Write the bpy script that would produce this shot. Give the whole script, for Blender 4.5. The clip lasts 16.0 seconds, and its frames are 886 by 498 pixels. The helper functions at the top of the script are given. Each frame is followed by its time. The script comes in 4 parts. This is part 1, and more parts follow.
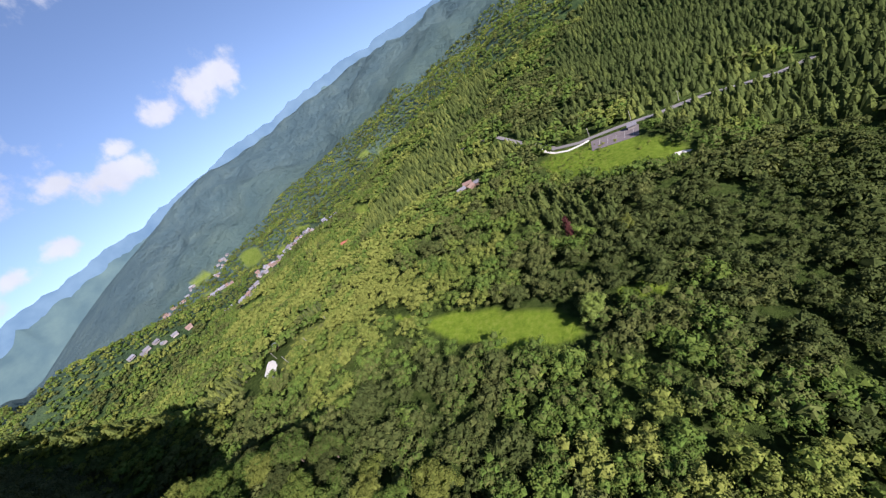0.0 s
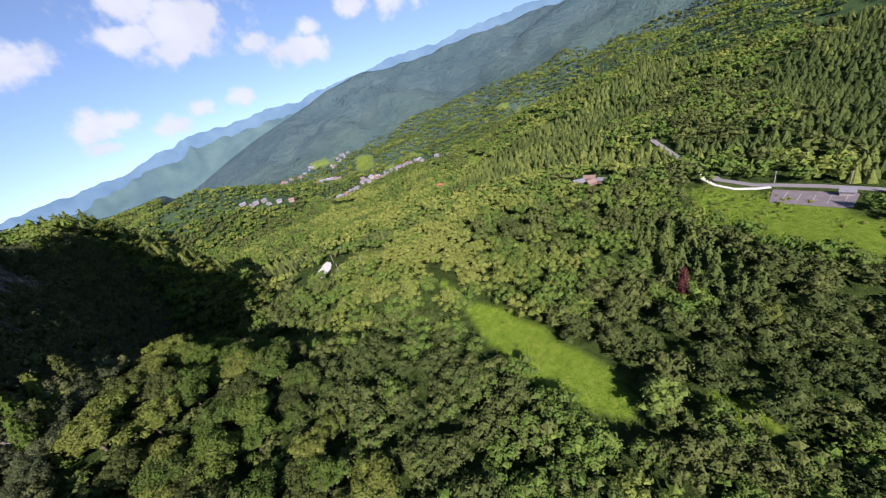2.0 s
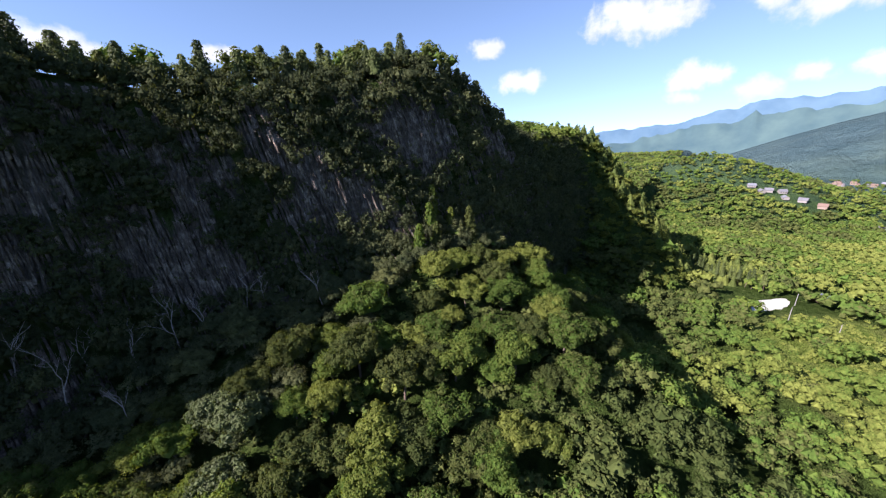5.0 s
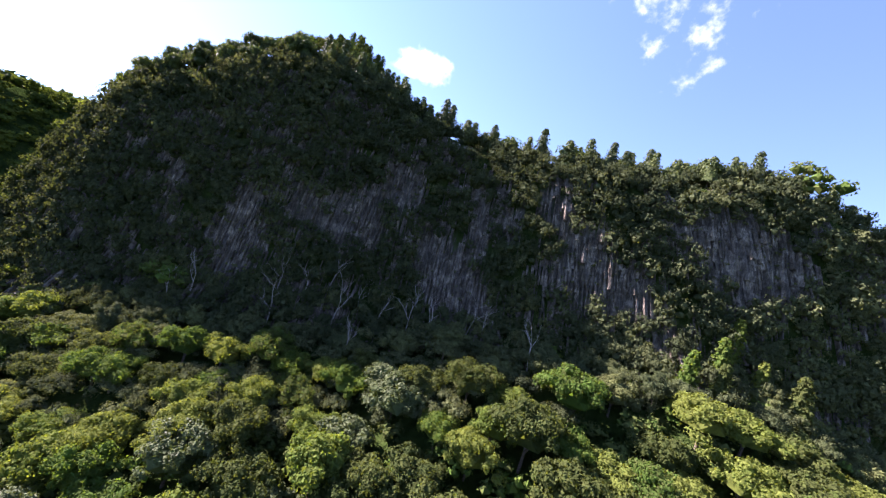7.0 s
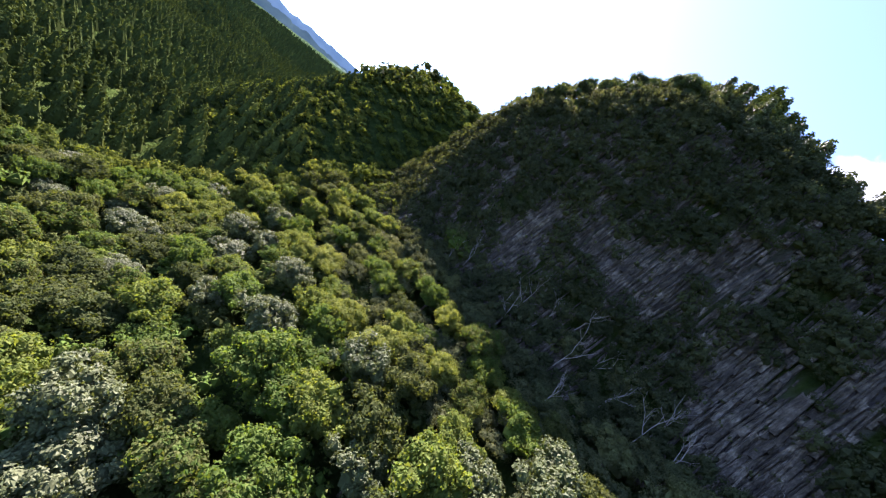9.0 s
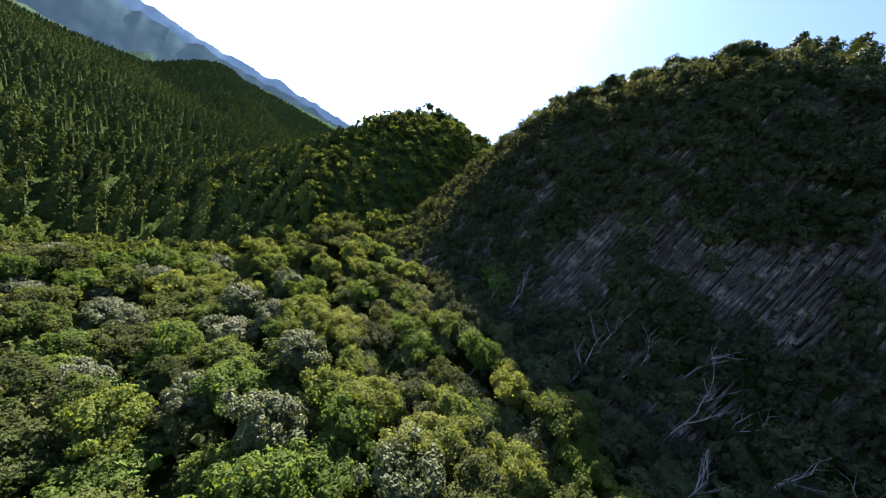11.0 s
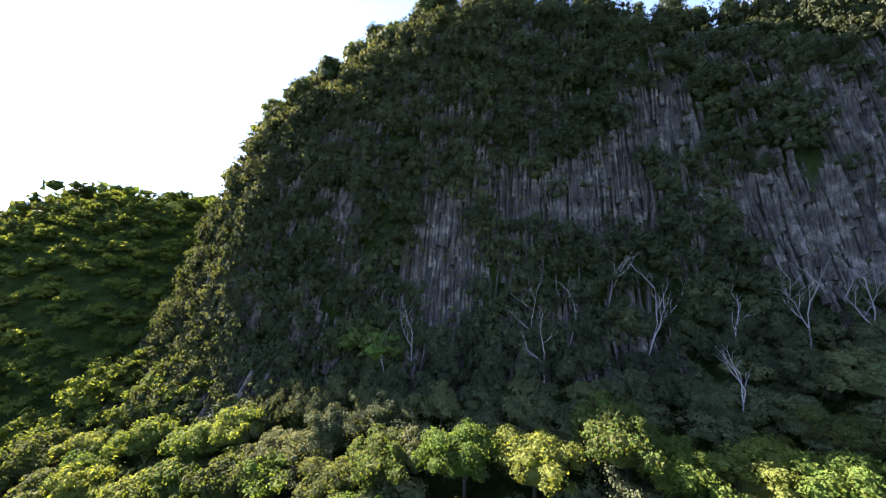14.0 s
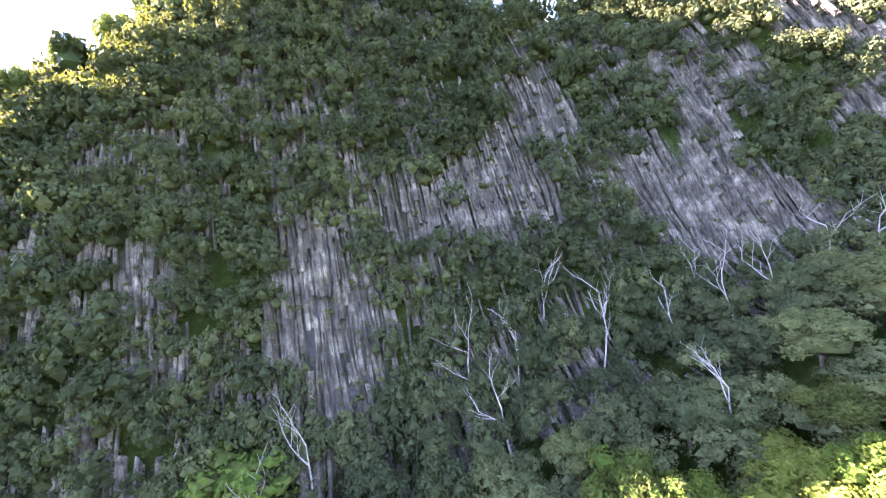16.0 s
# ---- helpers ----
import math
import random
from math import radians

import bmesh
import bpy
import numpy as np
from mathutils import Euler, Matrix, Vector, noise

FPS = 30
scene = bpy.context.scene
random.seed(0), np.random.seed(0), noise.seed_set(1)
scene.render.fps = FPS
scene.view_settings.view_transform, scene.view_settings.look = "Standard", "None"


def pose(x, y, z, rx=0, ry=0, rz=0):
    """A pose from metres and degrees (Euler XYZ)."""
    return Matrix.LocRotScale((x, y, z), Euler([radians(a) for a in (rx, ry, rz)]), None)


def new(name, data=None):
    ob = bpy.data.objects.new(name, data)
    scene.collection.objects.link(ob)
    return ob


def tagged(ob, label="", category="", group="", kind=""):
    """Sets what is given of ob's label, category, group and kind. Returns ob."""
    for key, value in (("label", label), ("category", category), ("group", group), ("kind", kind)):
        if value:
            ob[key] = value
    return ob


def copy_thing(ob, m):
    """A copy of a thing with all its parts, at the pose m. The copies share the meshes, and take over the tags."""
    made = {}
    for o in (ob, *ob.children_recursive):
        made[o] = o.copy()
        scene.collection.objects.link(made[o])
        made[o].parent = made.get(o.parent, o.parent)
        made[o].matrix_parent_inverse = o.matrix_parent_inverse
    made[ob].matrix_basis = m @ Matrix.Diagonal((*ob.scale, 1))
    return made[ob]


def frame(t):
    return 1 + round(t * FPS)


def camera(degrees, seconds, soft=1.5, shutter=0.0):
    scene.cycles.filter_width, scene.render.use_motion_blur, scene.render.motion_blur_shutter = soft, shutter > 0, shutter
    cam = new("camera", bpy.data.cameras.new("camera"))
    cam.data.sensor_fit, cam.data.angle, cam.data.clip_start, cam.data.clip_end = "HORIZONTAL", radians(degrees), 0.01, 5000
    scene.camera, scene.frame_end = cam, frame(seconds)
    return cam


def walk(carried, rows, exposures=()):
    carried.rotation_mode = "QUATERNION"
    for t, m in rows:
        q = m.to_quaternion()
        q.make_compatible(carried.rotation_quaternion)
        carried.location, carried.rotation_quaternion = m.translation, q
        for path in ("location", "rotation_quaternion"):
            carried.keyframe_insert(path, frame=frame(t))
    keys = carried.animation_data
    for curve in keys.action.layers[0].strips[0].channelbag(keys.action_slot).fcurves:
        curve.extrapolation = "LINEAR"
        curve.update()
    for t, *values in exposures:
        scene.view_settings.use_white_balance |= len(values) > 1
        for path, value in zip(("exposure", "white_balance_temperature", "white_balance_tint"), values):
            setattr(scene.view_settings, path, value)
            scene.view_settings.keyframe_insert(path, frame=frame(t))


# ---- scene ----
# ---- the camera and its flight ----
cam = camera(103.0, 16.0, soft=1.3)
FLIGHT = [
    (0.0, -33.65, 59.69, 28.63, 60.09, 29.26, -155.30),
    (0.5, -31.42, 53.11, 26.13, 61.88, 25.99, -149.46),
    (1.0, -29.16, 46.66, 23.30, 62.84, 22.35, -143.32),
    (1.5, -27.03, 40.31, 20.94, 63.56, 17.90, -136.21),
    (2.0, -24.54, 34.32, 18.81, 63.62, 13.49, -129.02),
    (2.5, -21.52, 28.49, 16.46, 62.65, 9.72, -121.95),
    (3.0, -17.41, 23.15, 13.89, 63.04, 8.20, -111.65),
    (3.5, -12.99, 18.39, 11.12, 64.58, 8.75, -98.74),
    (4.0, -7.93, 14.15, 8.56, 66.51, 7.13, -83.82),
    (4.5, -2.12, 11.60, 6.64, 68.09, 3.76, -67.13),
    (5.0, 4.16, 11.29, 5.11, 70.19, 2.42, -53.21),
    (5.2, 6.72, 11.49, 4.49, 72.60, 1.80, -47.98),
    (7.3, 20.51, 10.59, -21.50, 88.63, -21.06, 2.10),
    (7.5, 21.81, 12.33, -21.51, 86.85, -24.23, 7.28),
    (8.0, 24.36, 17.26, -21.70, 82.02, -31.53, 21.00),
    (8.5, 25.45, 22.40, -22.80, 75.33, -36.78, 36.87),
    (9.0, 25.36, 27.75, -25.48, 70.72, -39.85, 51.64),
    (9.2, 25.09, 29.75, -26.92, 70.36, -40.40, 55.59),
    (11.3, 6.48, 42.00, -33.63, 79.70, -27.15, 50.51),
    (11.5, 4.10, 42.67, -34.39, 83.74, -23.13, 46.12),
    (12.0, -2.10, 43.98, -35.67, 90.95, -14.36, 34.87),
    (12.5, -8.30, 45.56, -36.72, 93.20, -7.34, 26.07),
    (13.0, -13.76, 48.11, -36.73, 93.47, -4.10, 20.42),
    (13.5, -18.58, 51.09, -36.02, 92.62, -1.63, 15.10),
    (14.0, -22.49, 54.51, -34.97, 91.64, 0.07, 10.17),
    (14.5, -25.72, 59.14, -34.20, 91.70, 3.86, 4.08),
    (15.0, -27.93, 63.90, -32.79, 92.02, 7.38, -2.32),
    (15.5, -29.25, 69.11, -31.73, 92.43, 10.33, -7.83),
    (16.0, -29.39, 74.29, -30.59, 91.78, 12.38, -12.41),
]
EXPOSURES = [(0.0, 1.32, 6200, 31), (5.2, 1.74, 6200, 31), (7.3, 2.75, 6200, 38), (9.2, 2.9, 6200, 38), (11.3, 2.3, 6250, 30), (12.0, 1.85, 6250, 28), (12.5, 1.85, 6250, 30), (13.0, 2.3, 6200, 32), (14.0, 3.4, 6500, 36), (15.0, 4.3, 6900, 41), (16.0, 5.5, 7200, 44)]
walk(cam, [(t, pose(x, y, z, rx, ry, rz)) for t, x, y, z, rx, ry, rz in FLIGHT], EXPOSURES)

# ---- sky and sun ----
SUN_AZ, SUN_EL, SKY, CLOUD = 155.0, 32.5, 0.068, 0.33
sun_dir = Vector((math.cos(radians(SUN_AZ)) * math.cos(radians(SUN_EL)), math.sin(radians(SUN_AZ)) * math.cos(radians(SUN_EL)), math.sin(radians(SUN_EL))))
world = bpy.data.worlds.new("sky")
scene.world = world
world.use_nodes = True
wn, wl = world.node_tree.nodes, world.node_tree.links
wn.clear()


def vmath(op, a, b=None):
    n = wn.new("ShaderNodeVectorMath")
    n.operation = op
    for k, v in enumerate((a, b)):
        if v is None:
            continue
        if hasattr(v, "is_output"):
            wl.new(v, n.inputs[k])
        else:
            n.inputs[k].default_value = v
    return n


def fmath(op, a, b=None, c=None, clamp=False):
    n = wn.new("ShaderNodeMath")
    n.operation, n.use_clamp = op, clamp
    for k, v in enumerate((a, b, c)):
        if v is None:
            continue
        if hasattr(v, "is_output"):
            wl.new(v, n.inputs[k])
        else:
            n.inputs[k].default_value = v
    return n.outputs[0]


def heading(az, el):
    return (math.cos(radians(az)) * math.cos(radians(el)), math.sin(radians(az)) * math.cos(radians(el)), math.sin(radians(el)))


coord = wn.new("ShaderNodeTexCoord")
way = coord.outputs["Generated"]
split = wn.new("ShaderNodeSeparateXYZ")
wl.new(way, split.inputs[0])
lifted = wn.new("ShaderNodeCombineXYZ")
wl.new(split.outputs[0], lifted.inputs[0])
wl.new(split.outputs[1], lifted.inputs[1])
wl.new(fmath("MAXIMUM", fmath("ADD", split.outputs[2], 0.16), 0.02), lifted.inputs[2])
sky = wn.new("ShaderNodeTexSky")
sky.sky_type = "NISHITA"
sky.sun_disc = False
sky.sun_elevation = radians(SUN_EL)
sky.sun_rotation = radians(90 - SUN_AZ)
sky.air_density, sky.dust_density, sky.ozone_density = 1.0, 0.05, 1.3
wl.new(lifted.outputs[0], sky.inputs[0])
back = wn.new("ShaderNodeBackground")
back.inputs["Strength"].default_value = SKY
air = vmath("MULTIPLY", sky.outputs[0], (0.94, 1.04, 1.04))
wl.new(air.outputs[0], back.inputs["Color"])

# cumulus: heading, height, half-width in degrees and, for thin wisps, their density
CLOUDS = [(30.8, 9.4, 2.6), (25.5, 4.9, 3.0), (3.4, 4.0, 3.6), (4.6, 1.5, 1.8), (-2.6, 2.1, 2.8), (-6.5, 3.4, 2.3), (-11.4, 3.8, 2.2), (-6.4, 9.6, 3.2), (10.8, 11.2, 5.6), (13.4, 12.2, 3.0),
          (-20.8, 7.2, 4.0), (-9.0, 12.5, 6.5), (-4.0, 14.5, 5.0), (-15.6, 9.0, 2.4), (-29.7, 10.5, 3.2), (-22.5, 9.6, 2.2), (-21.6, 26.1, 8.0), (-14.5, 24.0, 5.0), (-35.1, 11.1, 5.2), (-3.2, 11.8, 3.6),
          (65.8, 9.1, 2.3), (82.0, 9.5, 3.4), (77.9, 8.2, 2.6), (90.0, 8.6, 3.0), (96.2, 24.5, 3.6), (57.0, 34.0, 5.0, 0.34), (63.5, 38.5, 3.6, 0.30),
          (-177.7, 11.8, 8.5), (171.6, 7.1, 6.2), (178.7, 2.1, 7.7), (162.8, 5.2, 5.4), (171.6, 13.3, 6.2), (163.7, 5.7, 8.0)]
puff = wn.new("ShaderNodeTexNoise")
puff.inputs["Scale"].default_value, puff.inputs["Detail"].default_value, puff.inputs["Roughness"].default_value = 16.0, 7.0, 0.58
wl.new(way, puff.inputs["Vector"])
mass = None
for az, el, wide, *thin in CLOUDS:
    dense = thin[0] if thin else 1.0
    off = vmath("SUBTRACT", way, heading(az, el))
    off = vmath("MULTIPLY", off.outputs[0], (1.0, 1.0, 2.0))
    length = vmath("LENGTH", off.outputs[0])
    near = fmath("MULTIPLY_ADD", length.outputs["Value"], -dense / math.sin(radians(wide * 1.25)), dense)
    mass = near if mass is None else fmath("MAXIMUM", mass, near)
thick = fmath("ADD", fmath("MAXIMUM", mass, -0.6), fmath("MULTIPLY", fmath("SUBTRACT", puff.outputs["Fac"], 0.5), 2.3))
cover = wn.new("ShaderNodeMapRange")
cover.interpolation_type = "SMOOTHSTEP"
cover.inputs["From Min"].default_value, cover.inputs["From Max"].default_value = 0.05, 0.70
cover.inputs["To Max"].default_value = 0.9
wl.new(thick, cover.inputs["Value"])
# the bright air round the sun
facing = fmath("MAXIMUM", vmath("DOT_PRODUCT", way, tuple(sun_dir)).outputs["Value"], 0.0)
cloud = wn.new("ShaderNodeBackground")
shade = wn.new("ShaderNodeTexNoise")
shade.inputs["Scale"].default_value, shade.inputs["Detail"].default_value = 9.0, 5.0
wl.new(way, shade.inputs["Vector"])
body_light = fmath("MULTIPLY_ADD", shade.outputs["Fac"], CLOUD * 0.55, CLOUD * 0.78)
backlit = fmath("MULTIPLY_ADD", fmath("POWER", facing, 5.0), -0.6, 1.0)
wl.new(fmath("MULTIPLY", body_light, backlit), cloud.inputs["Strength"])
cloud.inputs["Color"].default_value = (0.90, 1.0, 0.98, 1)

sky_mix = wn.new("ShaderNodeMixShader")
wl.new(cover.outputs[0], sky_mix.inputs[0])
wl.new(back.outputs[0], sky_mix.inputs[1])
wl.new(cloud.outputs[0], sky_mix.inputs[2])
aureole = fmath("ADD", fmath("MULTIPLY", fmath("POWER", facing, 16.0), 0.07), fmath("MULTIPLY", fmath("POWER", facing, 70.0), 0.7))
glow = wn.new("ShaderNodeBackground")
glow.inputs["Color"].default_value = (1.0, 0.97, 0.93, 1)
wl.new(fmath("MULTIPLY", aureole, fmath("MULTIPLY_ADD", cover.outputs[0], -0.6, 1.0)), glow.inputs["Strength"])
total = wn.new("ShaderNodeAddShader")
wl.new(sky_mix.outputs[0], total.inputs[0])
wl.new(glow.outputs[0], total.inputs[1])
wout = wn.new("ShaderNodeOutputWorld")
wl.new(total.outputs[0], wout.inputs["Surface"])

sun = new("sun", bpy.data.lights.new("sun", "SUN"))
sun.data.energy, sun.data.angle, sun.data.color = 5.0, radians(0.6), (1.0, 0.93, 0.82)
sun.rotation_euler = (-sun_dir).to_track_quat("-Z", "Y").to_euler()


# ---- materials ----
def shader(name, rough=0.9, spec=0.2):
    m = bpy.data.materials.new(name)
    m.use_nodes = True
    n, l = m.node_tree.nodes, m.node_tree.links
    b = n["Principled BSDF"]
    b.inputs["Roughness"].default_value = rough
    b.inputs["Specular IOR Level"].default_value = spec
    return m, n, l, b


def ramp(n, stops):
    r = n.new("ShaderNodeValToRGB")
    while len(r.color_ramp.elements) < len(stops):
        r.color_ramp.elements.new(0.5)
    for e, (p, c) in zip(r.color_ramp.elements, stops):
        e.position, e.color = p, (*c, 1)
    return r


def noise_tex(n, l, scale, detail=4, rough=0.6):
    g = n.new("ShaderNodeNewGeometry")
    t = n.new("ShaderNodeTexNoise")
    t.inputs["Scale"].default_value, t.inputs["Detail"].default_value, t.inputs["Roughness"].default_value = scale, detail, rough
    l.new(g.outputs["Position"], t.inputs["Vector"])
    return t


def mixrgb(n, l, mode, fac, a, b):
    m = n.new("ShaderNodeMix")
    m.data_type, m.blend_type = "RGBA", mode
    for socket, v in ((m.inputs["Factor"], fac), (m.inputs[6], a), (m.inputs[7], b)):
        if hasattr(v, "is_output"):
            l.new(v, socket)
        elif isinstance(v, (int, float)):
            socket.default_value = v
        else:
            socket.default_value = (*v, 1)
    return m.outputs[2]


def foliage(name, stops, per_object, through_light=0.3, rough=0.65, spec=0.2):
    """Leaves: a tint of its own for each tree, a second for each spray of leaves, and some light passing through."""
    m, n, l, b = shader(name, rough, spec)
    r = ramp(n, stops)
    if per_object:
        o = n.new("ShaderNodeObjectInfo")
        own = o.outputs["Random"]
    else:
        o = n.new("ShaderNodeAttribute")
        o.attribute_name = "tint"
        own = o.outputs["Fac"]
    g = n.new("ShaderNodeNewGeometry")
    add = n.new("ShaderNodeMath")
    add.operation = "MULTIPLY_ADD"
    l.new(g.outputs["Random Per Island"], add.inputs[0])
    add.inputs[1].default_value = 0.28
    l.new(own, add.inputs[2])
    sub = n.new("ShaderNodeMath")
    sub.operation = "SUBTRACT"
    sub.use_clamp = True
    l.new(add.outputs[0], sub.inputs[0])
    sub.inputs[1].default_value = 0.14
    l.new(sub.outputs[0], r.inputs[0])
    t = noise_tex(n, l, 0.6, 5)
    v = ramp(n, [(0.3, (0.62, 0.62, 0.62)), (0.7, (1.25, 1.25, 1.25))])
    l.new(t.outputs["Fac"], v.inputs[0])
    col = mixrgb(n, l, "MULTIPLY", 1.0, r.outputs[0], v.outputs[0])
    l.new(col, b.inputs["Base Color"])
    tr = n.new("ShaderNodeBsdfTranslucent")
    warm = mixrgb(n, l, "MULTIPLY", 1.0, col, (1.55, 1.45, 0.45))
    l.new(warm, tr.inputs["Color"])
    mix = n.new("ShaderNodeMixShader")
    mix.inputs[0].default_value = through_light
    l.new(b.outputs[0], mix.inputs[1])
    l.new(tr.outputs[0], mix.inputs[2])
    l.new(mix.outputs[0], n["Material Output"].inputs["Surface"])
    return m


GREENS = [(0.0, (0.046, 0.066, 0.020)), (0.3, (0.086, 0.104, 0.032)), (0.5, (0.062, 0.116, 0.022)), (0.8, (0.112, 0.148, 0.032)), (1.0, (0.150, 0.180, 0.042))]
DEEP = [(0.0, (0.041, 0.060, 0.019)), (0.6, (0.068, 0.094, 0.026)), (1.0, (0.106, 0.132, 0.033))]
leaf_broad = foliage("broad_leaves", GREENS, True, 0.46, 0.8, 0.06)
leaf_deep = foliage("deep_leaves", [(0.0, (0.036, 0.060, 0.018)), (0.6, (0.060, 0.090, 0.024)), (1.0, (0.092, 0.126, 0.031))], True, 0.3)
# duller greens, with the cliff's shade put into the leaf colour
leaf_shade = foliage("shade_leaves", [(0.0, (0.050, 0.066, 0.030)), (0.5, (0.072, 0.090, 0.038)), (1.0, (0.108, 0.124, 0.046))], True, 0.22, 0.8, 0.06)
leaf_pine = foliage("conifer_needles", DEEP, True, 0.15)
leaf_pale = foliage("pale_blossom_leaves", [(0.0, (0.062, 0.086, 0.030)), (0.5, (0.078, 0.102, 0.040)), (1.0, (0.098, 0.120, 0.054))], True, 0.25)
stand_broad = foliage("broad_forest", GREENS, False, 0.22, 0.9, 0.02)
cliff_leaves = foliage("cliff_leaves", [(0.0, (0.045, 0.059, 0.029)), (0.5, (0.074, 0.090, 0.042)), (1.0, (0.118, 0.135, 0.058))], False, 0.32, 0.9, 0.05)
stand_pine = foliage("conifer_forest", DEEP, False, 0.1, 1.0, 0.0)
# lighter greens stand in for sunlight on the crowns of the flank
flank_leaves = foliage("flank_leaves", [(0.0, (0.070, 0.100, 0.024)), (0.5, (0.110, 0.145, 0.032)), (1.0, (0.165, 0.190, 0.044))], False, 0.48, 0.9, 0.03)
leaf_red = foliage("copper_leaves", [(0.0, (0.040, 0.015, 0.014)), (1.0, (0.085, 0.024, 0.020))], True, 0.2)

bark, bn, bl, bb = shader("bark", 0.95, 0.1)
bt = noise_tex(bn, bl, 3.0)
br = ramp(bn, [(0.3, (0.05, 0.04, 0.03)), (0.7, (0.16, 0.13, 0.10))])
bl.new(bt.outputs["Fac"], br.inputs[0])
bl.new(br.outputs[0], bb.inputs["Base Color"])
dead_wood, bn, bl, bb = shader("dead_wood", 0.9, 0.1)
bt = noise_tex(bn, bl, 2.0)
br = ramp(bn, [(0.3, (0.20, 0.18, 0.16)), (0.7, (0.40, 0.37, 0.33))])
bl.new(bt.outputs["Fac"], br.inputs[0])
bl.new(br.outputs[0], bb.inputs["Base Color"])

rock, rn, rl, rb = shader("basalt", 0.85, 0.25)
rt = noise_tex(rn, rl, 0.30, 10, 0.72)
rr = ramp(rn, [(0.34, (0.048, 0.044, 0.037)), (0.5, (0.115, 0.105, 0.090)), (0.66, (0.300, 0.280, 0.242))])
rl.new(rt.outputs["Fac"], rr.inputs[0])
streak = noise_tex(rn, rl, 1.0, 5)
sm = rn.new("ShaderNodeMapping")
sm.inputs["Scale"].default_value = (2.6, 2.6, 0.16)
sg = rn.new("ShaderNodeNewGeometry")
rl.new(sg.outputs["Position"], sm.inputs["Vector"])
rl.new(sm.outputs[0], streak.inputs["Vector"])
sr = ramp(rn, [(0.35, (0.52, 0.48, 0.44)), (0.65, (1.30, 1.24, 1.18))])
rl.new(streak.outputs["Fac"], sr.inputs[0])
own = rn.new("ShaderNodeObjectInfo")
orr = ramp(rn, [(0.0, (0.78, 0.77, 0.77)), (0.75, (1.0, 0.98, 0.98)), (1.0, (1.25, 1.23, 1.20))])
island = rn.new("ShaderNodeNewGeometry")
shift = rn.new("ShaderNodeMath")
shift.operation = "ADD"
rl.new(own.outputs["Random"], shift.inputs[0])
rl.new(island.outputs["Random Per Island"], shift.inputs[1])
wrap = rn.new("ShaderNodeMath")
wrap.operation = "FRACT"
rl.new(shift.outputs[0], wrap.inputs[0])
rl.new(wrap.outputs[0], orr.inputs[0])
c1 = mixrgb(rn, rl, "MULTIPLY", 1.0, rr.outputs[0], sr.outputs[0])
rl.new(mixrgb(rn, rl, "MULTIPLY", 1.0, c1, orr.outputs[0]), rb.inputs["Base Color"])
rbump = rn.new("ShaderNodeBump")
rbump.inputs["Strength"].default_value, rbump.inputs["Distance"].default_value = 1.0, 0.7
relief = rn.new("ShaderNodeMath")
relief.operation = "ADD"
rl.new(rt.outputs["Fac"], relief.inputs[0])
rl.new(streak.outputs["Fac"], relief.inputs[1])
rl.new(relief.outputs[0], rbump.inputs["Height"])
rl.new(rbump.outputs[0], rb.inputs["Normal"])

# ground: undergrowth, with rock, grass, sand and far woods where the sheet's own weights say so
ground_mat, gn, gl, gb = shader("ground", 1.0, 0.0)


def weight(name):
    a = gn.new("ShaderNodeAttribute")
    a.attribute_name = name
    return a.outputs["Fac"]


def ground_colour(scale, stops, detail=6):
    t = noise_tex(gn, gl, scale, detail)
    r = ramp(gn, stops)
    gl.new(t.outputs["Fac"], r.inputs[0])
    return r.outputs[0]


under = ground_colour(0.25, [(0.3, (0.020, 0.034, 0.010)), (0.55, (0.040, 0.065, 0.016)), (0.75, (0.070, 0.085, 0.030))])
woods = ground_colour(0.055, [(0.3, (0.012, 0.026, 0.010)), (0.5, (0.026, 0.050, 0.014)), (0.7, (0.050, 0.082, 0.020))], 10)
grass = ground_colour(0.35, [(0.3, (0.085, 0.145, 0.016)), (0.5, (0.122, 0.195, 0.020)), (0.7, (0.165, 0.220, 0.036))])
scrub = ground_colour(0.12, [(0.3, (0.055, 0.085, 0.020)), (0.5, (0.125, 0.155, 0.045)), (0.7, (0.190, 0.190, 0.075))])
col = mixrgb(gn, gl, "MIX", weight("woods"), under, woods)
# air haze painted in by distance: blue-green first, then bluer
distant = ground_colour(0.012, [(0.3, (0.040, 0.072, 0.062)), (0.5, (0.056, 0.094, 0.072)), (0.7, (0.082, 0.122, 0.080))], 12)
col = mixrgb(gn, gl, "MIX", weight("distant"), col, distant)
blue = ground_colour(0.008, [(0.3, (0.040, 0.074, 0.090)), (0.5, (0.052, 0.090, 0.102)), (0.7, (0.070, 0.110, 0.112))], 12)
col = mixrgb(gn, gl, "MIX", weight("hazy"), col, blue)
col = mixrgb(gn, gl, "MIX", weight("scrub"), col, scrub)
col = mixrgb(gn, gl, "MIX", weight("grass"), col, grass)
rock_col = ground_colour(0.2, [(0.3, (0.06, 0.055, 0.05)), (0.7, (0.20, 0.18, 0.17))], 9)
col = mixrgb(gn, gl, "MIX", weight("rock"), col, rock_col)
gl.new(col, gb.inputs["Base Color"])
gt = noise_tex(gn, gl, 0.10, 12, 0.75)
gbump = gn.new("ShaderNodeBump")
gbump.inputs["Strength"].default_value, gbump.inputs["Distance"].default_value = 0.9, 6.0
gl.new(gt.outputs["Fac"], gbump.inputs["Height"])
far_bump = gn.new("ShaderNodeBump")
far_tex = noise_tex(gn, gl, 0.016, 9, 0.62)
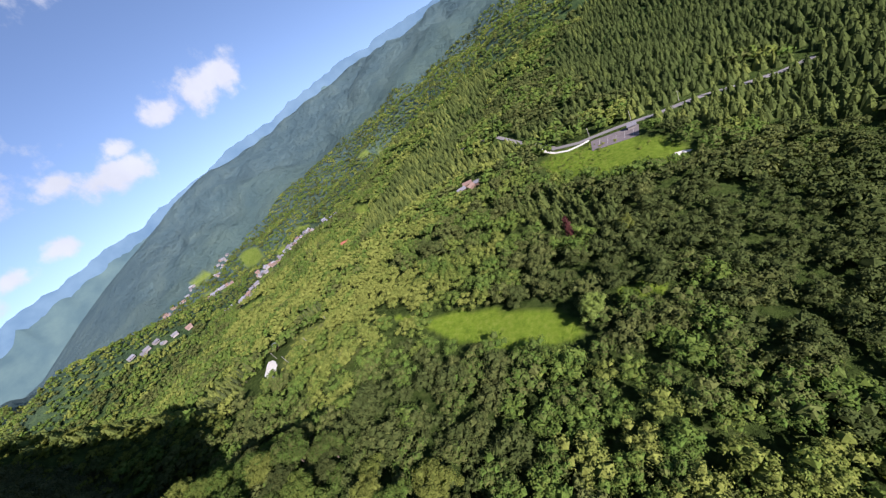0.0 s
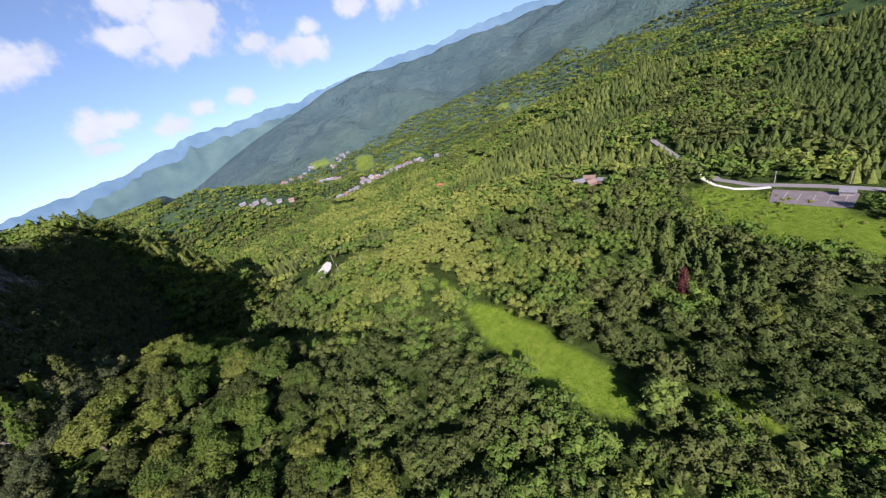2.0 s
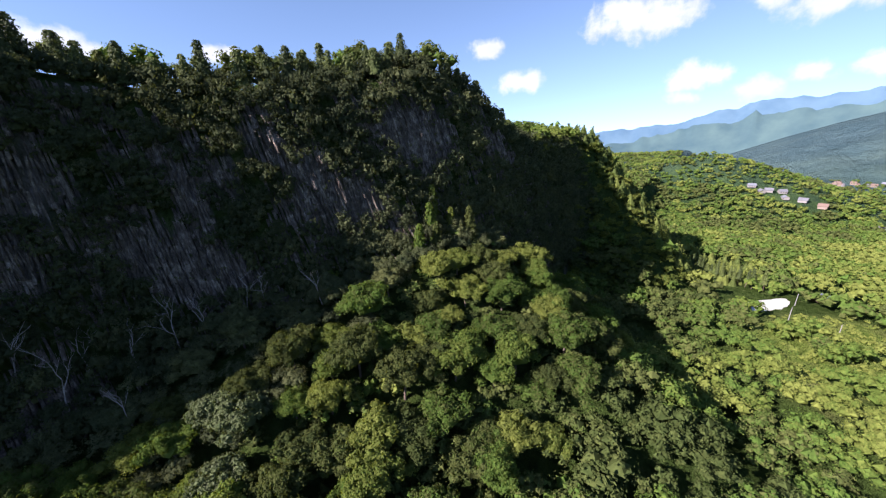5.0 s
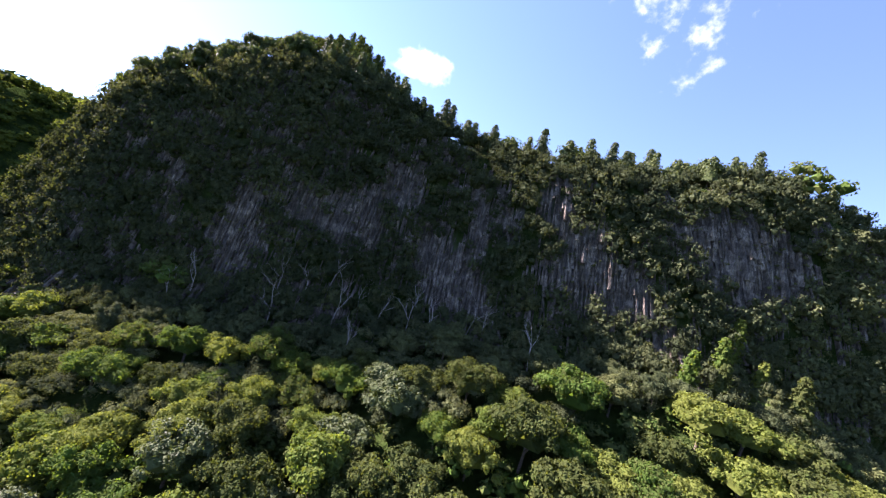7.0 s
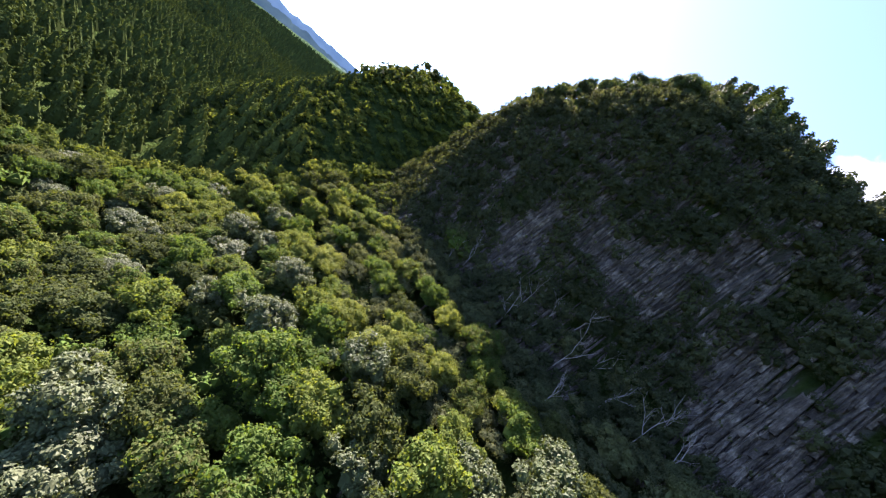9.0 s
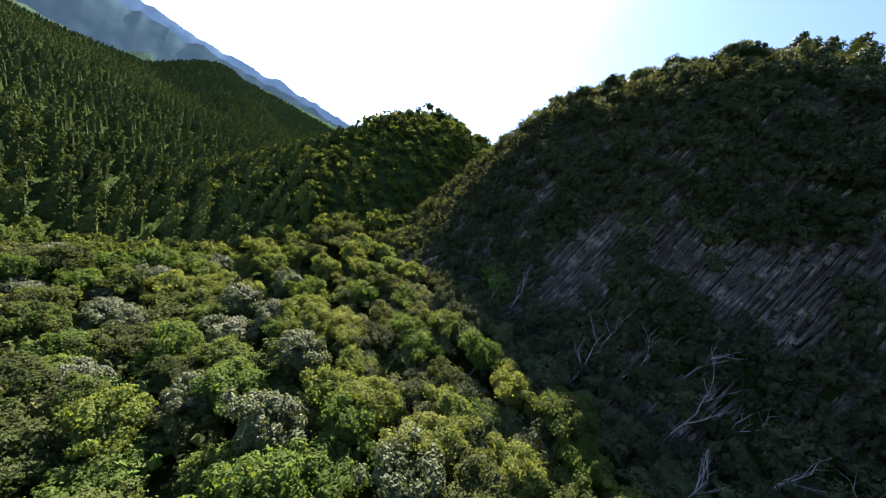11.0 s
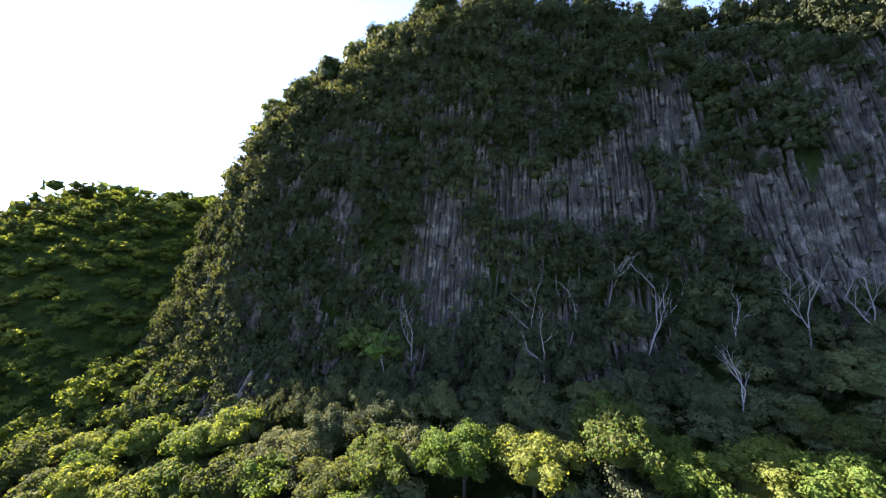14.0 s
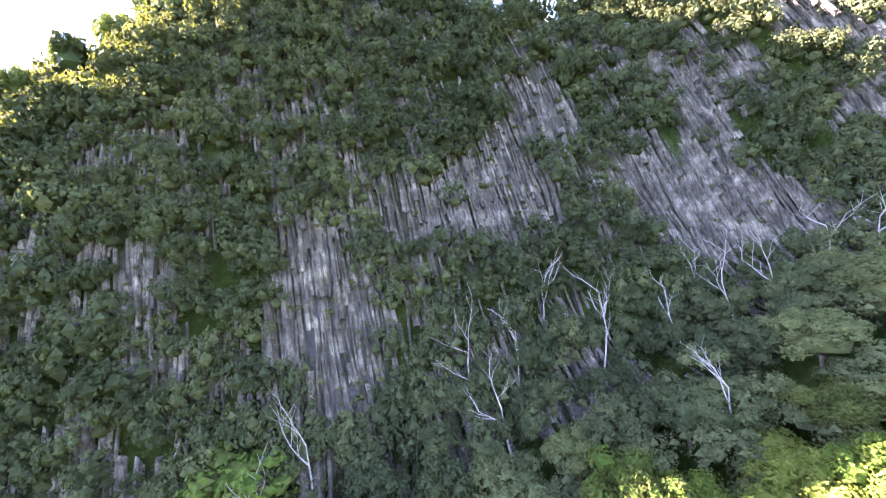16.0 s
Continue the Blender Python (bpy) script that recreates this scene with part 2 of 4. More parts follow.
far_bump.inputs["Distance"].default_value = 26.0
gl.new(far_tex.outputs["Fac"], far_bump.inputs["Height"])
gl.new(weight("distant"), far_bump.inputs["Strength"])
gl.new(gbump.outputs[0], far_bump.inputs["Normal"])
gl.new(far_bump.outputs[0], gb.inputs["Normal"])


def plain(name, c, rough=0.8, spread=0.25, scale=1.5):
    m, n, l, b = shader(name, rough, 0.3)
    t = noise_tex(n, l, scale, 6)
    r = ramp(n, [(0.3, tuple(v * (1 - spread) for v in c)), (0.7, tuple(v * (1 + spread) for v in c))])
    l.new(t.outputs["Fac"], r.inputs[0])
    l.new(r.outputs[0], b.inputs["Base Color"])
    return m


sand_mat = plain("sand", (0.46, 0.47, 0.42), 0.95, 0.2, 0.5)
asphalt = plain("asphalt", (0.11, 0.10, 0.10), 0.9, 0.2, 0.4)


# ---- the shape of the land ----
def soft_max(a, b, k):
    h = np.clip(0.5 + 0.5 * (a - b) / k, 0, 1)
    return b + (a - b) * h + k * h * (1 - h)


def step(a, b, v):
    t = np.clip((v - a) / (b - a), 0, 1)
    return t * t * (3 - 2 * t)


def value_noise(x, y, seed=0):
    xi, yi = np.floor(x).astype(np.int64), np.floor(y).astype(np.int64)
    u, v = x - xi, y - yi
    u, v = u * u * (3 - 2 * u), v * v * (3 - 2 * v)

    def at(i, j):
        h = (i * 374761393 + j * 668265263 + seed * 1442695041) & 0x7FFFFFFF
        h = ((h ^ (h >> 13)) * 1274126177) & 0x7FFFFFFF
        return ((h ^ (h >> 16)) & 0xFFFF) / 65535.0

    return (at(xi, yi) * (1 - u) + at(xi + 1, yi) * u) * (1 - v) + (at(xi, yi + 1) * (1 - u) + at(xi + 1, yi + 1) * u) * v


def fbm(x, y, scale, octaves=4, seed=0):
    total, amp, out = 0.0, 1.0, 0.0
    for k in range(octaves):
        out = out + amp * value_noise(x / scale * 2**k + 17.3 * k, y / scale * 2**k + 5.1 * k, seed + k)
        total, amp = total + amp, amp * 0.5
    return out / total - 0.5


# the crest along the cliff (ground under the trees), the foot of the cliff and the steepness of the slope below it, by x
CREST_X = (-420, -300, -200, -150, -128, -116, -108, -100, -93, -80, -65, -45, -26, -2, 19, 40, 60, 80, 97, 118, 135, 150, 165, 180, 230, 300, 340, 420)
CREST_Z = (-120, -105, -90, -70, -47, -25, -12, -3, 4, 9, 16, 26, 30, 26, 21, 18, 16, 17, 20, 25, 22, 13, 2, -7, -11, -14, -45, -115)
FOOT_X = (-420, -200, -110, -75, -45, -20, 5, 30, 50, 75, 97, 118, 147, 165, 190, 225, 265, 330)
FOOT_Z = (-130, -100, -70, -66, -58, -56, -55, -47, -41, -30, -19, -17, -27, -40, -58, -74, -90, -120)
# how far the cliff's line comes forward, by x
BEND_X = (-420, -125, -100, -85, 25, 50, 77, 97, 125, 150, 180, 300, 420)
BEND_Y = (12, 12, 5, 0, 0, -11, -24, -30, -35, -46, -50, -46, -40)
STEEP_X = (-110, -75, -20, 50, 95, 150, 220)
STEEP = (0.70, 0.67, 0.46, 0.44, 0.52, 0.64, 0.66)
RIDGE_AZ = (-180, -170, -150, -120, -95, -80, -61, -52, -45, -37, -31, -26, -22, -19, -15, -10, -6, 0, 14, 30, 90, 140, 158, 166, 175, 180)
RIDGE_EL = (-9, -10.5, -7, 3, 5, 5, 4.4, 4.4, 4.0, 3.2, 3.0, 3.2, 2.2, 1.2, 0.0, -1.5, -3.0, -5.5, -6.6, -5, -3, -3, -4.2, -4.8, -7.2, -9)


def land(x, y):
    x, y = np.asarray(x, float), np.asarray(y, float)
    r = np.hypot(x, y)
    floor = -99 - 0.13 * np.clip(x - 165, 0, 700) - 0.04 * np.clip(x - 865, 0, 1000) + 0.15 * np.clip(-y - 330, 0, 2000) - 20 * step(-10, -130, x) - 0.12 * np.clip(-430 - x, 0, 1500)
    floor = floor + fbm(x, y, 160, 4, 3) * np.clip(r / 28, 3, 30)
    floor = floor + fbm(x, y, 210, 3, 37) * 95 * step(-380, -560, y)
    foot = np.interp(x, FOOT_X, FOOT_Z)
    steep, bend = np.interp(x, STEEP_X, STEEP), np.interp(x, BEND_X, BEND_Y)
    talus = foot - steep * np.clip(127 - y, 0, 900) + fbm(x, y, 34, 3, 9) * 9
    floor = floor + 9 * np.exp(-((x - 155) / 45) ** 2 - ((y + 52) / 30) ** 2)
    low = soft_max(floor, talus, 16)
    # a wooded knoll where the ridge runs out
    away = np.hypot((x - 312) / 1.15, y - 108)
    knoll = 4 - 1.25 * away
    low = soft_max(low, np.minimum(knoll, -11), 8)
    crest = np.interp(x, CREST_X, CREST_Z) + fbm(x, y, 26, 3, 5) * 5
    shoulder = np.interp(x, (-110, -88, -28, 4), (0, 1, 1, 0))
    top = crest - 0.42 * np.clip(y - bend - 172 - 18 * shoulder, 0, 900) + 3 * step(146, 172, y - bend) + 23 * shoulder * np.clip((y - bend - 146) / 38, 0, 1)
    face = step(125.5, 148, y - bend + fbm(x, y, 30, 3, 21) * 5)
    h = np.where(top > low, low + (top - low) * face, low)
    # the next hill behind the saddle
    u, v = (x + 226) * 0.61 + (y - 222) * 0.79, (y - 222) * 0.61 - (x + 226) * 0.79
    hill = 26 - 0.80 * np.hypot(np.where(u > 0, u / 1.9, u * 1.25), np.where(v > 0, v * 0.9, v)) + 10 * fbm(x, y, 70, 3, 11)
    h = soft_max(h, np.minimum(hill, -5 + 8 * fbm(x, y, 60, 3, 12)), 14)
    # a cone-shaped hill in the valley and the mountains round it
    cone = -72 - 0.42 * np.hypot(x - 930, (y - 22) / 1.3) + 26 * fbm(x, y, 160, 3, 13)
    h = soft_max(h, cone, 25)
    az = np.degrees(np.arctan2(y, x))
    peak = 2700 * np.tan(np.radians(np.interp(az, RIDGE_AZ, RIDGE_EL)))
    rise = step(1150, 2700, r)
    ridged = 1 - 2 * np.abs(fbm(x, y, 700, 6, 31)) + 0.25 * (0.5 - np.abs(fbm(x, y, 240, 4, 33)))
    mount = h + (peak - h) * rise ** 1.25 + (ridged - 0.74) * (60 + 150 * step(-4, -16, az)) * np.clip(rise * (1 - rise) * 4, 0, 1) * step(1250, 1700, r)
    h = np.where(r > 1150, mount, h)
    return np.where(r > 2700, h - (r - 2700) * 0.12, h)


def land_at(x, y):
    return float(land(np.array([x]), np.array([y]))[0])


def bend_at(x):
    return np.interp(x, BEND_X, BEND_Y)


def foot_at(x):
    """The height at which the cliff's face rises from the slope."""
    x = np.asarray(x, float)
    return land(x, 124 + bend_at(x))


def in_oval(x, y, cx, cy, a, b, turn):
    c, s = math.cos(radians(turn)), math.sin(radians(turn))
    u, v = (x - cx) * c + (y - cy) * s, -(x - cx) * s + (y - cy) * c
    return 1 - np.hypot(u / a, v / b)


def open_ground(x, y):
    """Where no trees stand: the meadow, the lower field, the clearing by the sand, the village fields."""
    wob = fbm(x, y, 18, 3, 41) * 0.5
    meadow = in_oval(x, y, 60, -54, 50, 13, -6) + wob * 0.5
    meadow = np.maximum(meadow, in_oval(x, y, -8, -71, 12, 5, 0) + wob * 0.5)
    meadow = np.maximum(meadow, in_oval(x, y, 118, -58, 22, 2.5, -8) + wob * 0.4)
    lower = in_oval(x, y, 14, -220, 66, 30, -28) + wob * 0.6
    clearing = in_oval(x, y, 228, -46, 74, 33, -12) + wob
    return meadow, lower, clearing


FIELDS = [(1105, -470, 170, 34, -22), (445, -372, 62, 15, -36), (700, -300, 60, 18, -25), (830, -345, 60, 14, -50), (761, -824, 60, 14, 5), (640, -190, 60, 16, 5), (1390, -420, 80, 24, 30), (860, -520, 70, 14, -20), (960, -310, 90, 18, -40), (880, -440, 60, 16, -30), (1200, -330, 90, 20, -20)]
STREETS = [(770, -195, 700, -245), (883, -359, 821, -431), (821, -431, 723, -472), (723, -472, 587, -436), (757, -240, 800, -301), (800, -419, 774, -476), (1390, -238, 1398, -377), (1374, -520, 1290, -430), (820, -60, 790, -120), (860, -330, 800, -380), (950, -250, 1010, -330)]
ROAD = [(150, -366), (112, -330), (84, -301), (62, -273), (39, -268), (8, -275), (-21, -276), (-65, -303), (-130, -335)]


def near_road(x, y):
    d = np.full(np.shape(x), 1e9)
    for (x0, y0), (x1, y1) in zip(ROAD, ROAD[1:]):
        t = np.clip(((x - x0) * (x1 - x0) + (y - y0) * (y1 - y0)) / ((x1 - x0) ** 2 + (y1 - y0) ** 2), 0, 1)
        d = np.minimum(d, np.hypot(x - x0 - t * (x1 - x0), y - y0 - t * (y1 - y0)))
    return d


# bare stretches of the cliff's face: middle x, middle z, half-width, half-height, lean
BARE = [(-36, -36, 9, 18, 0), (-9, -23, 20, 8, -8), (10, -5, 10, 9, 0), (34, -31, 19, 9, -28), (40, -11, 3.5, 12, 8), (49, -7, 5, 5, 0), (71, -15, 8, 14, -15), (-61, -26, 3.5, 9, 0), (112, 0, 21, 12, -8), (80, -18, 9, 10, -20),
        (158, -8, 18, 8, -32), (2, -20, 8, 10, 0), (60, 2, 6, 5, 0), (-22, 14, 4, 3, 0)]


def overgrown(x, z):
    """How much the face is hidden by plants, 0 to 1."""
    bare = np.max([in_oval(x, z, *b) for b in BARE], axis=0)
    return np.clip(0.95 - 0.95 * step(-0.12, 0.35, bare) + fbm(x, z * 1.3, 7, 4, 91) * 1.7, 0, 1)


def sheet(name, verts, faces, material, weights=None, smooth=True):
    verts, faces = np.asarray(verts, np.float32), np.asarray(faces, np.int32)
    k = faces.shape[1]
    me = bpy.data.meshes.new(name)
    me.vertices.add(len(verts))
    me.vertices.foreach_set("co", verts.ravel())
    me.loops.add(faces.size)
    me.loops.foreach_set("vertex_index", faces.ravel())
    me.polygons.add(len(faces))
    me.polygons.foreach_set("loop_start", np.arange(0, faces.size, k, dtype=np.int32))
    me.polygons.foreach_set("loop_total", np.full(len(faces), k, np.int32))
    me.polygons.foreach_set("use_smooth", np.full(len(faces), smooth))
    for key, w in (weights or {}).items():
        a = me.attributes.new(key, "FLOAT", "POINT")
        a.data.foreach_set("value", np.asarray(w, np.float32))
    me.materials.append(material)
    me.update(calc_edges=True)
    return me


NA, NR = 580, 210
rad = np.concatenate([[0.0], np.geomspace(2.0, 4300.0, NR)])
ang = np.linspace(0, 2 * np.pi, NA, endpoint=False)
GX, GY = 50 + rad[:, None] * np.cos(ang), 60 + rad[:, None] * np.sin(ang)
GZ = land(GX, GY)
ix = np.arange(NA)
quads = np.concatenate([np.stack([k * NA + ix, (k + 1) * NA + ix, (k + 1) * NA + (ix + 1) % NA, k * NA + (ix + 1) % NA], 1) for k in range(NR)])
slope = np.hypot(land(GX + 1.5, GY) - land(GX - 1.5, GY), land(GX, GY + 1.5) - land(GX, GY - 1.5)) / 3
mead, lower, clear = open_ground(GX, GY)
fields = np.max([in_oval(GX, GY, *f) for f in FIELDS], axis=0)
far_r = np.hypot(GX, GY)
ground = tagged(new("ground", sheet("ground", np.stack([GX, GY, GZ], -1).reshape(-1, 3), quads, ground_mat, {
    "rock": (step(1.4, 2.2, slope) * (GY > 108 + bend_at(GX)) * (GY < 165 + bend_at(GX)) * (GX > -120) * (GX < 230) * (1 - step(0.35, 0.7, overgrown(GX, GZ)))).ravel(),
    "grass": np.maximum.reduce([step(0.0, 0.4, clear) * 0.35, step(0.0, 0.12, mead), step(0.0, 0.2, lower) * 0.8, step(0.0, 0.25, fields) * 0.6]).ravel(),
    "scrub": np.maximum(step(-0.1, 0.3, clear), step(0.0, 0.25, fields) * 0.9).ravel(),
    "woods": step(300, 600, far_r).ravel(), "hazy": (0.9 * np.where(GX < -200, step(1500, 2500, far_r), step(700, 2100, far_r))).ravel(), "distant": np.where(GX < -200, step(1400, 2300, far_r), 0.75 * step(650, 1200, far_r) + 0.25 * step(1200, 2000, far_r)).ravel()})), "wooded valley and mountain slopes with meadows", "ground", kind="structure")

# ---- far ranges, their blue haze painted in ----
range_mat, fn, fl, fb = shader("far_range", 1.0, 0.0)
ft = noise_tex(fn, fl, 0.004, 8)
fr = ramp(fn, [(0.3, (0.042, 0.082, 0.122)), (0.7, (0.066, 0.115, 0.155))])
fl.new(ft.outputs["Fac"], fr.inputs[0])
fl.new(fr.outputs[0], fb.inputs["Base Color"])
# a faint glow of the same blue stands in for the haze
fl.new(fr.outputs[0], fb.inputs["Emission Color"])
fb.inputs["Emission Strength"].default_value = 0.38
FAR_AZ = (-180, -160, -130, -100, -70, -61, -52, -45, -38, -30, -24, -18, -13, -8, -4, 0, 4, 8, 12, 18, 30, 90, 140, 158, 165, 172, 180)
FAR_EL = (-2.4, -1.0, 3.0, 6.0, 5.5, 5.4, 5.4, 4.8, 4.2, 3.4, 2.6, 1.4, 1.2, 0.8, 0.7, 0.0, -1.2, -2.0, -2.4, -3.0, -3.5, -3.0, -2.6, -2.6, -2.2, -2.4, -2.4)
fa = np.linspace(-180, 180, 1081)


def far_range(dist, drop, rough, seed, material, label):
    smooth_el = np.interp(fa, FAR_AZ, FAR_EL) + drop + 0.4 * rough
    el = smooth_el - 0.4 * rough + (0.5 - np.abs(fbm(fa, fa * 0, 5.5, 5, seed)) * 2.2) * rough + fbm(fa, fa * 0, 0.9, 4, seed + 9) * rough * 0.5
    n = len(fa)
    levels = np.linspace(0, 1, 13)
    base, top = dist * np.tan(np.radians(smooth_el)), dist * np.tan(np.radians(el))
    v = []
    for k in levels:
        r = dist - 700 * (1 - k)
        z = -700 + (base + 700) * k + (top - base) * k**6 + (1 - k) * 60 * fbm(fa + 40 * k, fa * 0 + k * 9, 2.5, 3, seed + 5)
        v.append(np.stack([r * np.cos(np.radians(fa)), r * np.sin(np.radians(fa)), z], 1))
    f = np.concatenate([np.stack([k * n + np.arange(n - 1), k * n + np.arange(1, n), (k + 1) * n + np.arange(1, n), (k + 1) * n + np.arange(n - 1)], 1) for k in range(12)])
    tagged(new("backdrop", sheet("backdrop", np.concatenate(v), f, material)), label, "mountains", kind="structure")


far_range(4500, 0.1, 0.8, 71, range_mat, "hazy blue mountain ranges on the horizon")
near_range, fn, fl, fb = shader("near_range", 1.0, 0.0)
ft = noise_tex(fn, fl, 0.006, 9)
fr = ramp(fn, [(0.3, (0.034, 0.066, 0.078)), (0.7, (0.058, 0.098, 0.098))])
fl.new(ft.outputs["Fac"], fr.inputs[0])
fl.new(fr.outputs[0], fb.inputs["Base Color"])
# haze put into these nearer slopes as blue-green colour and a weak glow
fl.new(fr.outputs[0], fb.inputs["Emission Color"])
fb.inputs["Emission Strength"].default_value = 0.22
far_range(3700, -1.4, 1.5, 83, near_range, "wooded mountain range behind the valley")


# ---- trees ----
ICO_V, ICO_F = None, None
_b = bmesh.new()
bmesh.ops.create_icosphere(_b, subdivisions=1, radius=1.0)
ICO_V = np.array([v.co[:] for v in _b.verts])
ICO_F = np.array([[v.index for v in f.verts] for f in _b.faces])
_b.free()
OCT_V = np.array([(1, 0, 0), (0, 1, 0), (-1, 0, 0), (0, -1, 0), (0, 0, 1), (0, 0, -1)], float)
OCT_F = np.array([(0, 1, 4), (1, 2, 4), (2, 3, 4), (3, 0, 4), (1, 0, 5), (2, 1, 5), (3, 2, 5), (0, 3, 5)])
rng = np.random.default_rng(7)


def unit(v):
    return v / np.linalg.norm(v, axis=-1, keepdims=True)


def cards(points, normals, sizes, rg, lean=0.40):
    """Irregular four-cornered sprays of leaves, each tilted its own way."""
    n = unit(normals + rg.normal(0, lean, points.shape))
    a = unit(np.cross(n, rg.normal(0, 1, points.shape)))
    b = np.cross(n, a)
    w = sizes[:, None]
    k = rg.uniform(0.55, 1.15, (4, len(points), 1))
    sag = n * w * 0.25
    v = np.stack([points + a * w * k[0] * 0.5, points + b * w * k[1] * 0.42 - sag, points - a * w * k[2] * 0.5, points - b * w * k[3] * 0.42 - sag], 1)
    base = np.arange(len(points))[:, None] * 4
    f = np.concatenate([base + (0, 1, 2), base + (0, 2, 3)])
    return v.reshape(-1, 3), f


def join(parts):
    off, vs, fs = 0, [], []
    for v, f in parts:
        vs.append(v)
        fs.append(f + off)
        off += len(v)
    return np.concatenate(vs), np.concatenate(fs)


def broad_crown(seed, leaves, lobes, width=1.0, size=0.6, lobe_r=0.40, solid=True, core=0.86):
    """A spreading crown about 9 m across and 5 m deep, its middle at the origin: uneven lobes, each clad in sprays of leaves."""
    rg = np.random.default_rng(seed)
    a = np.arange(lobes) * 2.4 + rg.uniform(0, 0.8, lobes)
    t = np.sqrt((np.arange(lobes) + 0.5) / lobes) * rg.uniform(0.85, 1.15, lobes)
    lop = 1 + 0.25 * np.cos(a * 2 + seed) + 0.15 * np.cos(a * 3 + 2.0 * seed)
    c = np.stack([np.cos(a) * t * 3.4 * width * lop, np.sin(a) * t * 3.4 * width * lop, 2.1 * np.sqrt(np.clip(1.15 - t * t, 0, 2)) - 0.6 + rg.normal(0, 0.55, lobes)], 1)
    r = 4.0 * lobe_r * rg.uniform(0.6, 1.35, lobes)
    inner = (3.0, 1.8) if solid else (1.5, 0.8)
    parts = [(ICO_V * np.array([inner[0] * width, inner[0] * width, inner[1]]) + (0, 0, -0.3), ICO_F)]
    for k in range(lobes):
        if solid:
            parts.append((ICO_V * r[k] * (0.74, 0.74, 0.60) * rg.uniform(0.85, 1.1, ICO_V.shape) + c[k], ICO_F))
        else:
            parts.append((OCT_V * r[k] * (core, core, core * 0.8) * rg.uniform(0.8, 1.15, OCT_V.shape) + c[k], OCT_F))
    pick = rg.integers(0, lobes, leaves * 3)
    n = unit(rg.normal(0, 1, (leaves * 3, 3)) + unit(c[pick] + 1e-6) * 0.7 + (0, 0, 0.45))
    p = c[pick] + n * (r[pick] * rg.uniform(0.76, 1.32, leaves * 3))[:, None] * (1, 1, 0.8)
    gap = np.min(np.linalg.norm((p[:, None] - c[None]) * (1, 1, 1.2), axis=2) / r[None] + 10 * (np.arange(lobes)[None] == pick[:, None]), axis=1)
    keep = np.where(gap > 0.78)[0][:leaves]
    parts.append(cards(p[keep], n[keep] + (0, 0, 0.15), size * rg.uniform(0.4, 1.5, len(keep)), rg, 0.40 if solid else 0.28))
    return join(parts)


def pine_crown(seed, leaves, size=0.6, height=11.0, wide=2.1, rows=9, core=0.62, taper=0.72):
    """A conifer's crown from 0 to its height: drooping tiers of sprays round a slim cone."""
    rg = np.random.default_rng(seed)
    k = 7
    ring = np.linspace(0, 2 * np.pi, k, endpoint=False)
    v = np.concatenate([np.stack([np.cos(ring) * wide * core, np.sin(ring) * wide * core, np.zeros(k)], 1), [[0, 0, height * 0.97]]])
    f = np.array([[i, (i + 1) % k, k] for i in range(k)])
    t = rg.uniform(0, 1, leaves) ** 1.25
    tier = np.floor(t * rows) / rows
    frac = t * rows - np.floor(t * rows)
    a = rg.uniform(0, 2 * np.pi, leaves)
    bough = 0.82 + 0.26 * np.sin(a * 5 + tier * 31 + seed)
    rr = wide * (1 - tier) ** taper * (1.08 - 0.55 * frac) * bough * rg.uniform(0.7, 1.05, leaves) + 0.12
    p = np.stack([np.cos(a) * rr, np.sin(a) * rr, height * (tier + frac / rows * 0.9)], 1)
    n = np.stack([np.cos(a), np.sin(a), np.full(leaves, 0.55)], 1)
    return join([(v, f), cards(p, n, size * rg.uniform(0.6, 1.2, leaves), rg, 0.45)])


def limb_mesh(name, segments, material, sides=6):
    """Tapered limbs: rows of (start, end, radius, end radius)."""
    vs, fs, off = [], [], 0
    ring = np.linspace(0, 2 * np.pi, sides, endpoint=False)
    for p, q, r0, r1 in segments:
        p, q = np.array(p, float), np.array(q, float)
        w = unit(q - p)
        a = unit(np.cross(w, (0.31, 0.92, 0.17)))
        b = np.cross(w, a)
        o = np.cos(ring)[:, None] * a + np.sin(ring)[:, None] * b
        vs += [p + o * r0, q + o * r1]
        i = np.arange(sides)
        j = (i + 1) % sides
        fs.append(np.concatenate([np.stack([i, j, sides + j], 1), np.stack([i, sides + j, sides + i], 1)]) + off)
        off += 2 * sides
    return sheet(name, np.concatenate(vs), np.concatenate(fs), material)


def child(name, me, parent, z=0.0):
    ob = new(name, me)
    ob.parent = parent
    ob.location = (0, 0, z)
    return ob


def tree_root(label, category, group):
    return tagged(new("tree"), label, category, group)


def broad_tree(seed, material, label, group, leaves=2600, width=1.0, spray=0.42):
    root = tree_root(label, "tree", group)
    v, f = broad_crown(seed, leaves, 40, width, spray, 0.25)
    rg = np.random.default_rng(seed + 90)
    seg = [((0, 0, -1.0), (0.1, 0.1, 4.2), 0.28, 0.18)]
    for k in range(5):
        a = k * 1.3 + rg.uniform(0, 0.5)
        seg.append(((0.1, 0.1, 3.4 + 0.2 * k), (math.cos(a) * 2.0, math.sin(a) * 2.0, 6.3 + rg.uniform(0, 1)), 0.12, 0.05))
    child("trunk", limb_mesh("trunk", seg, bark), root)
    child("crown", sheet("crown", v, f, material, smooth=False), root, 6.2)
    return root


